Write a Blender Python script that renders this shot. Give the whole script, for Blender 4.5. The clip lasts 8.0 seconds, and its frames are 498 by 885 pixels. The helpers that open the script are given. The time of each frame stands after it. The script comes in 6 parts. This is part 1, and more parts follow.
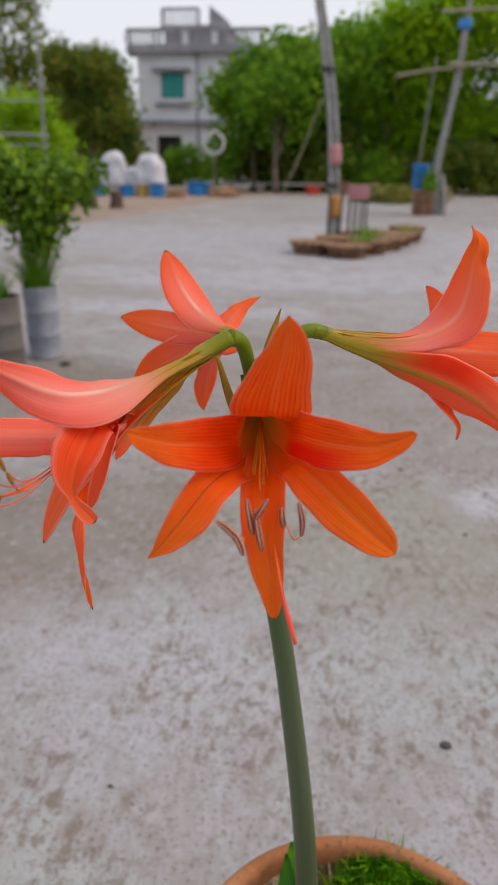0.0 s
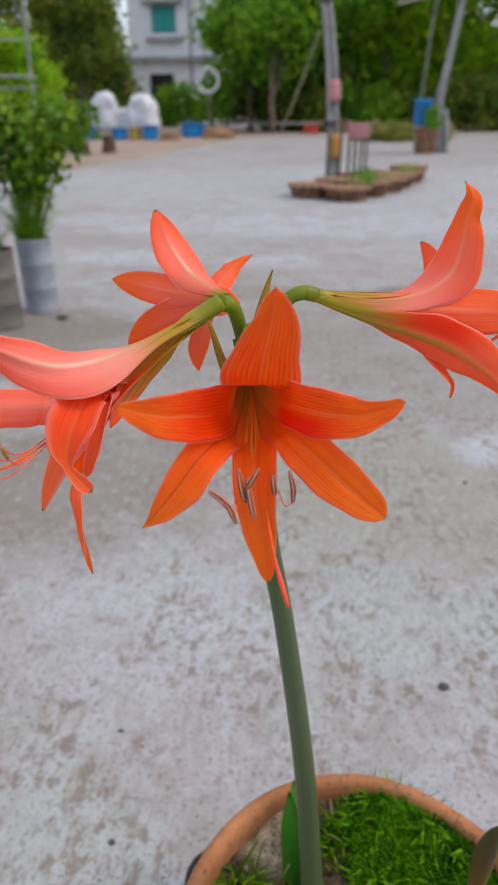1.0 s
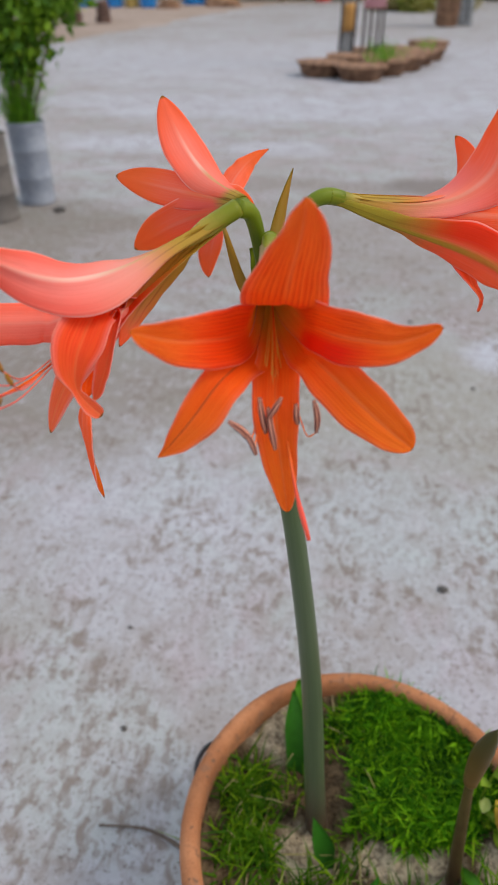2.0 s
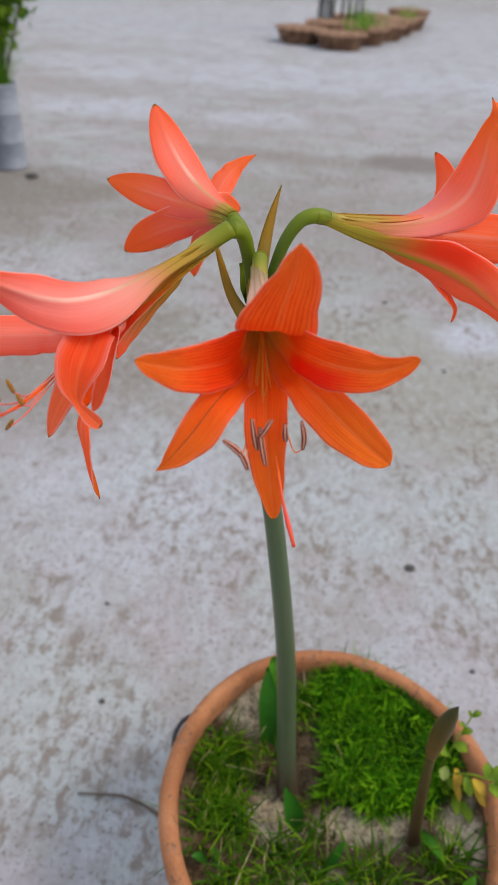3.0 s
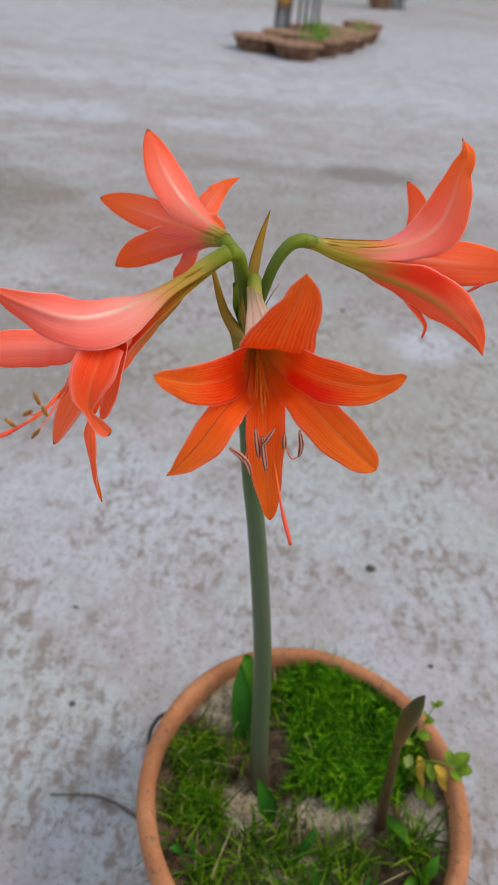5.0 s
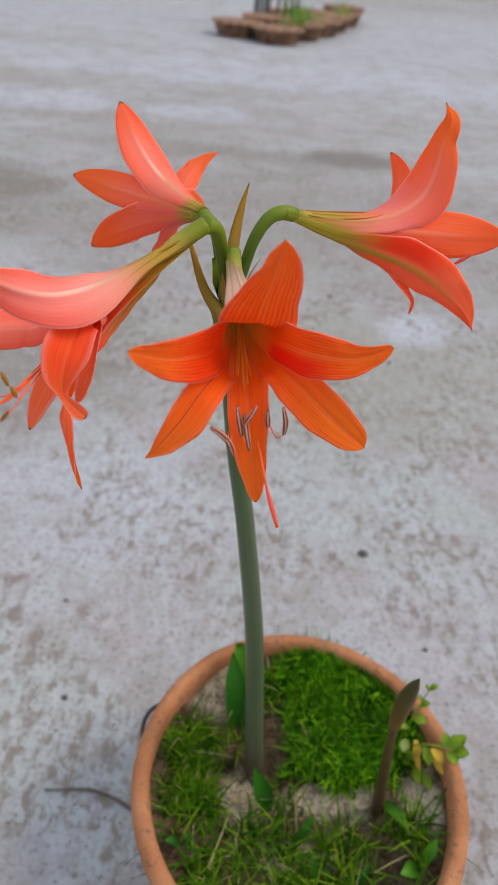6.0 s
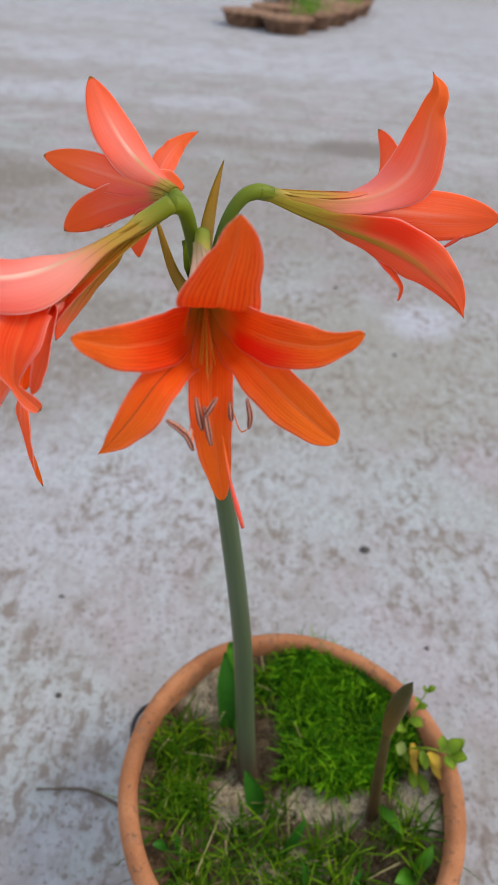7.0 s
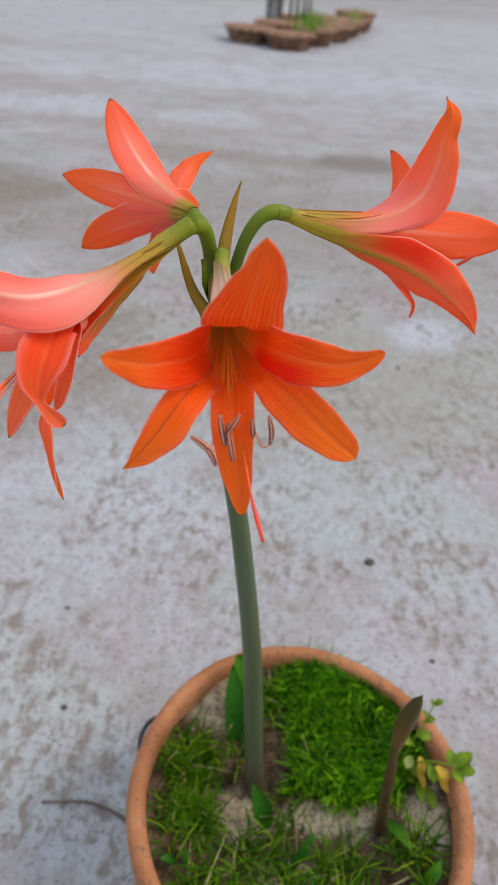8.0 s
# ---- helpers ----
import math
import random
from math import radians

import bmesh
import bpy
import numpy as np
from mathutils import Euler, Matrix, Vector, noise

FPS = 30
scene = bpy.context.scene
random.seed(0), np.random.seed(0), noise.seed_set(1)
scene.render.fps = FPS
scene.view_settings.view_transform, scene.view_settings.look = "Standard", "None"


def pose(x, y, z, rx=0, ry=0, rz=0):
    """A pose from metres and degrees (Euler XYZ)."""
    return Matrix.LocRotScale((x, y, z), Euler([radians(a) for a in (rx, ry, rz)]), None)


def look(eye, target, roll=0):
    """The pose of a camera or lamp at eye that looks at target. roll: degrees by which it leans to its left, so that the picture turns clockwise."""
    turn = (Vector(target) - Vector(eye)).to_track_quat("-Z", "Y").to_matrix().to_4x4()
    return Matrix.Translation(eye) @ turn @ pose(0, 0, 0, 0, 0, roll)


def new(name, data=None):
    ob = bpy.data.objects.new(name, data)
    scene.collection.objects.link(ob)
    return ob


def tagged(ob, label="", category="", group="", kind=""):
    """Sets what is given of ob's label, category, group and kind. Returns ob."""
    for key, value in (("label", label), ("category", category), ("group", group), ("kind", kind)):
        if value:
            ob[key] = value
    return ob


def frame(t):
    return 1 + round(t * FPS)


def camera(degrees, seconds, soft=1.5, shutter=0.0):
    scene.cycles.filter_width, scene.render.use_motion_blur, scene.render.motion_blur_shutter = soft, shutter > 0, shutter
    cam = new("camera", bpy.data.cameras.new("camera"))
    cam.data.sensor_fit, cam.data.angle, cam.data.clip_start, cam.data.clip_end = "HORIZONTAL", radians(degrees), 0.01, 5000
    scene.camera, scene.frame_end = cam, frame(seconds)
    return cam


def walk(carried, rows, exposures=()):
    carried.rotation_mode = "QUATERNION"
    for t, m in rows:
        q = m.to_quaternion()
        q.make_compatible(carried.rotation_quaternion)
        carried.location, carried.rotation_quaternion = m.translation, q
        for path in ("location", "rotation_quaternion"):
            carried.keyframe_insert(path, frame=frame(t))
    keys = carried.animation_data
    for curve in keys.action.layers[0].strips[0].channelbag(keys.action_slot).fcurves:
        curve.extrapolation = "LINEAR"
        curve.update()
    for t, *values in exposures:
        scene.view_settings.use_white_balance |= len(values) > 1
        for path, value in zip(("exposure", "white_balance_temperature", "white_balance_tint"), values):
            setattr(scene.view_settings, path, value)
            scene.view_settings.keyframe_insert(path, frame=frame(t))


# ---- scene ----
cam = camera(41.4, 8.0, soft=0.9)
PATH = [
    (0, (-0.061, -0.346, 0.946), (-0.306, 1.485, 0.18), 0.9),
    (0.5, (-0.056, -0.353, 0.952), (-0.292, 1.467, 0.155), 0.2),
    (1, (-0.056, -0.345, 0.956), (-0.298, 1.422, 0.05), -0.3),
    (1.5, (-0.056, -0.333, 0.954), (-0.276, 1.373, -0.067), 0.3),
    (1.6, (-0.057, -0.332, 0.957), (-0.283, 1.357, -0.091), 0.4),
    (1.7, (-0.06, -0.326, 0.955), (-0.298, 1.339, -0.127), 0.2),
    (2.8, (-0.074, -0.322, 0.98), (-0.23, 1.241, -0.258), 2.1),
    (3, (-0.076, -0.332, 0.988), (-0.209, 1.236, -0.246), 2.9),
    (3.5, (-0.079, -0.347, 1.0), (-0.161, 1.211, -0.251), 4.3),
    (4, (-0.079, -0.358, 1.01), (-0.115, 1.221, -0.216), 5.4),
    (4.2, (-0.079, -0.359, 1.01), (-0.113, 1.22, -0.217), 5.4),
    (5.3, (-0.103, -0.354, 1.002), (-0.086, 1.235, -0.212), 5.9),
    (5.5, (-0.1, -0.351, 0.996), (-0.08, 1.233, -0.224), 5.5),
    (6, (-0.094, -0.349, 0.994), (-0.06, 1.222, -0.244), 5.3),
    (6.5, (-0.087, -0.337, 0.988), (-0.047, 1.222, -0.264), 5.5),
    (7, (-0.071, -0.329, 0.981), (-0.069, 1.228, -0.274), 4.6),
    (7.5, (-0.07, -0.329, 0.984), (-0.083, 1.235, -0.262), 4.1),
    (8, (-0.081, -0.333, 0.986), (-0.083, 1.245, -0.243), 4.7),
]
walk(cam, [(t, look(eye, target, roll)) for t, eye, target, roll in PATH],
     exposures=[(0.0, 0.00, 7500, 16), (0.5, 0.05, 7450, 15), (1.0, 0.22, 7000, 12), (1.5, 0.21, 6950, 12), (3.0, 0.26, 6900, 11), (3.5, 0.26, 6900, 11), (5.5, 0.18, 6900, 11), (6.5, 0.26, 6900, 11), (8.0, 0.26, 6900, 11)])
cam.data.dof.use_dof = True
cam.data.dof.focus_distance = 0.40
cam.data.dof.aperture_fstop = 12.0

# ---- world and light: bright overcast sky ----
world = bpy.data.worlds.new("overcast_sky")
scene.world = world
world.use_nodes = True
wt = world.node_tree
wt.nodes.clear()
w_out = wt.nodes.new("ShaderNodeOutputWorld")
w_bg = wt.nodes.new("ShaderNodeBackground")
w_sky = wt.nodes.new("ShaderNodeTexSky")
w_sky.sky_type = "NISHITA"
w_sky.sun_disc = False
w_sky.sun_elevation = radians(49)
w_sky.sun_rotation = radians(85)
w_sky.dust_density = 4.0
w_mix = wt.nodes.new("ShaderNodeMix")
w_mix.data_type = "RGBA"
w_mix.inputs[0].default_value = 0.85
w_mix.inputs[7].default_value = (9.5, 10.9, 12.9, 1)
wt.links.new(w_sky.outputs[0], w_mix.inputs[6])
wt.links.new(w_mix.outputs[2], w_bg.inputs[0])
w_bg.inputs[1].default_value = 0.088
wt.links.new(w_bg.outputs[0], w_out.inputs[0])

sun_data = bpy.data.lights.new("sun", "SUN")
sun_data.energy = 1.5
sun_data.angle = radians(22)
sun_data.color = (1.0, 0.89, 0.74)
sun = new("sun", sun_data)
sun.matrix_world = look((3.3, 0.3, 3.8), (0, 0, 0))


# ---- material helpers ----
class Graph:
    """A node material under construction."""

    def __init__(self, name):
        self.m = bpy.data.materials.new(name)
        self.m.use_nodes = True
        self.t = self.m.node_tree
        self.t.nodes.clear()
        self.out = self.t.nodes.new("ShaderNodeOutputMaterial")
        self.b = self.t.nodes.new("ShaderNodeBsdfPrincipled")
        self.t.links.new(self.b.outputs[0], self.out.inputs[0])

    def link(self, a, sock):
        if hasattr(a, "is_output"):
            self.t.links.new(a, sock)
        elif isinstance(a, tuple):
            sock.default_value = (*a, 1.0) if len(a) == 3 and len(sock.default_value) == 4 else a
        else:
            sock.default_value = a

    def coord(self, kind="Object"):
        return self.t.nodes.new("ShaderNodeTexCoord").outputs[kind]

    def scaled(self, vec, s):
        n = self.t.nodes.new("ShaderNodeMapping")
        self.link(vec, n.inputs[0])
        n.inputs[3].default_value = s
        return n.outputs[0]

    def noise(self, scale, detail=4.0, rough=0.6, vec=None, distortion=0.0):
        n = self.t.nodes.new("ShaderNodeTexNoise")
        self.link(vec if vec is not None else self.coord(), n.inputs["Vector"])
        n.inputs["Scale"].default_value = scale
        n.inputs["Detail"].default_value = detail
        n.inputs["Roughness"].default_value = rough
        n.inputs["Distortion"].default_value = distortion
        return n.outputs[0]

    def math(self, op, a, b=0.0, c=0.0):
        n = self.t.nodes.new("ShaderNodeMath")
        n.operation = op
        for v, s in zip((a, b, c), n.inputs):
            self.link(v, s)
        return n.outputs[0]

    def step(self, v, lo, hi, to_lo=0.0, to_hi=1.0):
        n = self.t.nodes.new("ShaderNodeMapRange")
        n.interpolation_type = "SMOOTHSTEP"
        for k, x in enumerate((v, lo, hi, to_lo, to_hi)):
            self.link(x, n.inputs[k])
        return n.outputs[0]

    def mix(self, f, a, b, blend="MIX"):
        n = self.t.nodes.new("ShaderNodeMix")
        n.data_type = "RGBA"
        n.blend_type = blend
        self.link(f, n.inputs[0])
        self.link(a, n.inputs[6])
        self.link(b, n.inputs[7])
        return n.outputs[2]

    def uv(self):
        n = self.t.nodes.new("ShaderNodeSeparateXYZ")
        self.link(self.coord("UV"), n.inputs[0])
        return n.outputs[0], n.outputs[1]

    def island(self):
        return self.t.nodes.new("ShaderNodeNewGeometry").outputs["Random Per Island"]

    def each(self):
        return self.t.nodes.new("ShaderNodeObjectInfo").outputs["Random"]

    def bump(self, h, strength=0.3, distance=0.01):
        n = self.t.nodes.new("ShaderNodeBump")
        n.inputs["Strength"].default_value = strength
        n.inputs["Distance"].default_value = distance
        self.link(h, n.inputs["Height"])
        self.link(n.outputs[0], self.b.inputs["Normal"])

    def done(self, color, rough=0.6, metal=0.0, spec=0.5, translucent=0.0):
        self.link(color, self.b.inputs["Base Color"])
        self.link(rough, self.b.inputs["Roughness"])
        self.link(metal, self.b.inputs["Metallic"])
        self.link(spec, self.b.inputs["Specular IOR Level"])
        if translucent:
            tr = self.t.nodes.new("ShaderNodeBsdfTranslucent")
            self.link(color, tr.inputs[0])
            mx = self.t.nodes.new("ShaderNodeMixShader")
            mx.inputs[0].default_value = translucent
            self.t.links.new(self.b.outputs[0], mx.inputs[1])
            self.t.links.new(tr.outputs[0], mx.inputs[2])
            self.t.links.new(mx.outputs[0], self.out.inputs[0])
        return self.m


def plain(name, c1, c2, scale=8.0, rough=0.6, bump=0.2, dist=0.01, metal=0.0, fine=6.0):
    """Two colours in blotches with finer grain and relief."""
    g = Graph(name)
    big, small = g.noise(scale), g.noise(scale * fine, 3.0)
    f = g.math("ADD", g.math("MULTIPLY", big, 0.65), g.math("MULTIPLY", small, 0.35))
    g.bump(small, bump, dist)
    return g.done(g.mix(g.step(f, 0.35, 0.65), c1, c2), g.step(big, 0.2, 0.8, rough - 0.1, rough + 0.1), metal)


def foliage(name, c1, c2, c3, rough=0.5, translucent=0.3, scale=6.0, spec=0.3):
    """Leaf colour, different from leaf to leaf and clump to clump."""
    g = Graph(name)
    r, n = g.island(), g.noise(scale, 2.0)
    c = g.mix(g.step(n, 0.35, 0.65), c1, c2)
    return g.done(g.mix(g.step(r, 0.45, 1.0), c, c3), rough, 0.0, spec, translucent)


# ---- materials ----
def concrete_material():
    """Weathered cement: a pale violet skin, worn brown blots, fine specks, wide stains and pale bluish patches."""
    g = Graph("weathered_concrete")
    p = g.coord()
    cloud = g.noise(9.0, 5.0, 0.6, p, 0.5)
    tint = g.noise(4.2, 3.0, 0.55, p, 0.6)
    brushed = g.scaled(p, (1.0, 0.62, 1.0))
    blot = g.noise(42.0, 3.5, 0.60, brushed, 0.25)
    dab = g.noise(66.0, 3.0, 0.58, brushed, 0.3)
    speck = g.noise(120.0, 3.0, 0.65, p)
    grain = g.noise(310.0, 3.0, 0.7, p)
    broad = g.noise(0.5, 4.0, 0.6, p, 0.6)
    smear = g.noise(1.3, 4.0, 0.6, g.scaled(p, (0.55, 1.3, 1.0)), 1.0)
    worn = g.step(g.noise(5.0, 4.0, 0.62, p, 0.5), 0.40, 0.62)
    c = g.mix(g.step(cloud, 0.36, 0.62), (0.272, 0.265, 0.265), (0.332, 0.350, 0.378))
    c = g.mix(g.math("MULTIPLY", g.step(tint, 0.51, 0.62), 0.75), c, (0.322, 0.362, 0.370))
    c = g.mix(g.math("MULTIPLY", g.step(tint, 0.47, 0.36), 0.70), c, (0.330, 0.306, 0.334))
    c = g.mix(g.math("MULTIPLY", g.step(broad, 0.46, 0.60), 0.50), c, (0.246, 0.228, 0.212))
    c = g.mix(g.math("MULTIPLY", g.step(smear, 0.53, 0.68), 0.60), c, (0.380, 0.394, 0.438))
    c = g.mix(g.math("MULTIPLY", g.step(smear, 0.43, 0.30), 0.55), c, (0.206, 0.192, 0.180))
    # wide stains and pale bluish places: where, half lengths, colour, strength
    ragged = g.math("MULTIPLY", g.math("SUBTRACT", g.noise(2.6, 5.0, 0.65, p, 0.6), 0.5), 1.5)
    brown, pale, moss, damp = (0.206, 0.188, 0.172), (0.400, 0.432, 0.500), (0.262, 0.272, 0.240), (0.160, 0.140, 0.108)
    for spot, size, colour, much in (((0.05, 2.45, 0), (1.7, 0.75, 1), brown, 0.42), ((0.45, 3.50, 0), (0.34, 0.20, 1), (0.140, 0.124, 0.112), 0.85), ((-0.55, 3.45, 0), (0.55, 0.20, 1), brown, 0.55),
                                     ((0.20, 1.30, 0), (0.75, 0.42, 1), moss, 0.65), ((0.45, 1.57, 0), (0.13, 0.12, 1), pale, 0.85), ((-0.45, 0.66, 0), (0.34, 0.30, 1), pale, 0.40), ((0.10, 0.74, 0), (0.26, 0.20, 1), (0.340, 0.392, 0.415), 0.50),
                                     # the widest pale patches lighten the far yard broadly
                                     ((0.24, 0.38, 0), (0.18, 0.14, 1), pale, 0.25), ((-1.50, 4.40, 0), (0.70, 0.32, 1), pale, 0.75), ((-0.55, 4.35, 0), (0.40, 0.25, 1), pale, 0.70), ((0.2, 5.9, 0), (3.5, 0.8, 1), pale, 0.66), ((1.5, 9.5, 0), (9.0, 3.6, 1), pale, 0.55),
                                     ((-0.80, 1.25, 0), (0.50, 0.42, 1), damp, 0.62), ((-1.45, 2.45, 0), (0.60, 0.50, 1), damp, 0.60)):
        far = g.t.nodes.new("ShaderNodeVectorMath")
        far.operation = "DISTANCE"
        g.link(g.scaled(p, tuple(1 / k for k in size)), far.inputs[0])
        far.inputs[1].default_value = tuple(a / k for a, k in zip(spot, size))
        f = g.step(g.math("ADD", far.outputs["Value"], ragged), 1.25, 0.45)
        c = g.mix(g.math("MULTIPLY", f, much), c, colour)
    c = g.mix(g.math("MULTIPLY", g.math("MULTIPLY", g.step(blot, 0.47, 0.66), g.step(worn, 0.0, 1.0, 0.22, 1.0)), 0.90), c, (0.178, 0.150, 0.132))
    c = g.mix(g.math("MULTIPLY", g.step(blot, 0.46, 0.30), 0.42), c, (0.396, 0.410, 0.452))
    c = g.mix(g.math("MULTIPLY", g.math("MULTIPLY", g.step(dab, 0.50, 0.64), g.step(worn, 0.1, 0.8, 0.35, 1.0)), 0.62), c, (0.178, 0.154, 0.138))
    c = g.mix(g.math("MULTIPLY", g.step(speck, 0.55, 0.66), 0.66), c, (0.130, 0.110, 0.098))
    c = g.mix(g.math("MULTIPLY", g.step(speck, 0.42, 0.32), 0.30), c, (0.440, 0.446, 0.476))
    c = g.mix(g.math("MULTIPLY", g.step(grain, 0.58, 0.7), 0.32), c, (0.130, 0.114, 0.106))
    c = g.mix(1.0, c, (0.990, 0.953, 0.948), "MULTIPLY")
    pit = g.math("MULTIPLY", g.step(g.noise(58.0, 3.0, 0.6, p), 0.672, 0.70), worn)
    c = g.mix(g.math("MULTIPLY", pit, 0.75), c, (0.085, 0.070, 0.062))
    g.bump(g.math("ADD", g.math("MULTIPLY", speck, 0.6), g.math("MULTIPLY", grain, 0.5)), 0.3, 0.003)
    return g.done(c, g.step(cloud, 0.3, 0.7, 0.72, 0.9), 0.0, 0.3)


def soil_material():
    """Crumbly soil: dark and moist, with pale dry crusts in a few places."""
    g = Graph("garden_soil")
    p = g.coord()
    lump, crumb = g.noise(60.0, 4.0, 0.6, p), g.noise(260.0, 3.0, 0.6, p)
    f = g.math("ADD", g.math("MULTIPLY", lump, 0.6), g.math("MULTIPLY", crumb, 0.4))
    moist = g.mix(g.step(f, 0.36, 0.64), (0.036, 0.022, 0.011), (0.140, 0.098, 0.055))
    dry = g.mix(g.step(f, 0.34, 0.62), (0.120, 0.092, 0.060), (0.480, 0.400, 0.285))
    ragged = g.math("MULTIPLY", g.math("SUBTRACT", g.noise(26.0, 4.0, 0.6, p), 0.5), 1.6)
    c = moist
    for spot, size in (((-0.062, 0.000, 0), (0.036, 0.034, 1)), ((0.048, 0.004, 0), (0.062, 0.026, 1)), ((-0.104, 0.122, 0), (0.040, 0.034, 1)), ((0.146, 0.000, 0), (0.024, 0.040, 1)), ((0.010, -0.062, 0), (0.050, 0.018, 1))):
        far = g.t.nodes.new("ShaderNodeVectorMath")
        far.operation = "DISTANCE"
        g.link(g.scaled(p, tuple(1 / k for k in size)), far.inputs[0])
        far.inputs[1].default_value = tuple(a / k for a, k in zip(spot, size))
        c = g.mix(g.step(g.math("ADD", far.outputs["Value"], ragged), 1.25, 0.65), c, dry)
    g.bump(f, 1.0, 0.010)
    return g.done(c, 0.95, 0.0, 0.2)


def terracotta_material(name="terracotta", c1=(0.317, 0.119, 0.048), c2=(0.422, 0.176, 0.079), stain=(0.194, 0.114, 0.075)):
    g = Graph(name)
    p = g.coord()
    a, b, d = g.noise(14.0, 4.0, 0.6, p), g.noise(120.0, 3.0, 0.6, p), g.noise(45.0, 5.0, 0.7, p)
    c = g.mix(g.step(a, 0.35, 0.65), c1, c2)
    c = g.mix(g.math("MULTIPLY", g.step(d, 0.55, 0.68), 0.55), c, stain)
    c = g.mix(g.math("MULTIPLY", g.step(b, 0.58, 0.68), 0.7), c, (0.114, 0.062, 0.040))
    e = g.noise(420.0, 3.0, 0.7, p)
    c = g.mix(g.math("MULTIPLY", g.step(e, 0.52, 0.70), 0.40), c, tuple(x * 0.62 for x in c1))
    c = g.mix(g.math("MULTIPLY", g.step(e, 0.46, 0.30), 0.30), c, tuple(min(0.9, x * 1.35) for x in c2))
    g.bump(g.math("ADD", b, g.math("MULTIPLY", e, 0.6)), 0.5, 0.003)
    return g.done(c, 0.8, 0.0, 0.3)


def petal_inner(name, veins=1.0, red=0.75, tone=((1.0, 0.15, 0.010), (1.0, 0.225, 0.020)), pink=0.0, crease=0.0, deep=0.42, low=0.0):
    """The inside of a petal: fine branching veins, a red flush above the throat, a painted rim light; low: the flush
    keeps to the shaded half.
    """
    g = Graph(name)
    u, v = g.uv()
    n = g.noise(60.0, 3.0)
    off = g.math("ABSOLUTE", g.math("SUBTRACT", v, 0.5))
    # veins run along the petal and waver a little; every second one is fainter
    warp = g.noise(1.0, 3.0, 0.6, g.scaled(g.coord("UV"), (5.0, 16.0, 1.0)))
    lane = g.math("ADD", v, g.math("MULTIPLY", g.math("SUBTRACT", warp, 0.5), 0.06))
    wav = g.math("MULTIPLY", lane, 94.0)
    thin = g.step(g.math("SINE", wav), 0.60, 1.0)
    faint = g.step(g.math("SINE", g.math("MULTIPLY", lane, 188.0)), 0.3, 1.0)
    streak = g.noise(1.0, 3.0, 0.6, g.scaled(g.coord("UV"), (3.0, 26.0, 1.0)))
    line = g.math("MULTIPLY", g.math("ADD", g.math("MULTIPLY", thin, 0.85), g.math("MULTIPLY", faint, 0.3)), g.step(streak, 0.15, 0.45))
    along = g.math("MULTIPLY", g.step(u, 0.3, 0.5), g.step(u, 1.0, 0.82))
    c = g.mix(g.step(u, 0.5, 0.95), *tone)
    c = g.mix(g.math("MULTIPLY", g.step(streak, 0.50, 0.68), 0.55), c, (1.0, 0.27, 0.045))
    c = g.mix(g.math("MULTIPLY", g.step(streak, 0.48, 0.34), 0.50), c, (0.92, 0.085, 0.006))
    c = g.mix(g.math("MULTIPLY", g.step(g.noise(30.0), 0.4, 0.7), 0.3), c, (0.98, 0.16, 0.02))
    blot = g.math("MULTIPLY", g.step(u, 0.34, 0.46), g.step(g.math("ADD", u, g.math("MULTIPLY", g.math("SUBTRACT", n, 0.5), 0.15)), 0.76, 0.56))
    # the flush deepens on one half, with that half's shade painted into it
    if low:
        half = g.step(v, 0.5, 0.75) if low > 0 else g.step(v, 0.5, 0.25)
        blot = g.math("MULTIPLY", blot, g.math("ADD", g.math("MULTIPLY", half, 0.8), 0.2))
    c = g.mix(g.math("MULTIPLY", g.step(off, 0.32, 0.50), pink), c, (1.0, 0.42, 0.34))
    c = g.mix(g.math("MULTIPLY", blot, red), c, (0.95, 0.018, 0.004))
    c = g.mix(g.math("MULTIPLY", g.math("MULTIPLY", line, along), 0.90 * veins), c, (0.70, 0.034, 0.006))
    c = g.mix(g.step(u, deep, 0.15), c, (0.90, 0.58, 0.09))
    mid = g.step(off, 0.06, 0.0)
    c = g.mix(g.math("MULTIPLY", g.math("MULTIPLY", mid, g.step(u, 0.4, 0.7)), 0.25), c, (0.95, 0.42, 0.16))
    # dark line down the fold: the shade of the crease, painted in
    crease_shade = g.step(off, 0.034, 0.010)
    c = g.mix(g.math("MULTIPLY", g.math("MULTIPLY", crease_shade, g.step(u, 0.42, 0.55)), crease), c, (0.36, 0.024, 0.008))
    # bright edge line: rim light painted into the petal colour
    c = g.mix(g.math("MULTIPLY", g.step(off, 0.478, 0.494), 0.45), c, (1.0, 0.50, 0.36))
    c = g.mix(g.step(u, 0.982, 0.998), c, (0.24, 0.12, 0.02))
    relief = g.math("ADD", g.math("MULTIPLY", thin, -1.0), g.math("MULTIPLY", streak, 2.2))
    g.bump(g.math("ADD", relief, g.math("MULTIPLY", n, 0.8)), 0.42, 0.0008)
    return g.done(c, g.step(streak, 0.3, 0.7, 0.46, 0.60), 0.0, 0.13, 0.43)


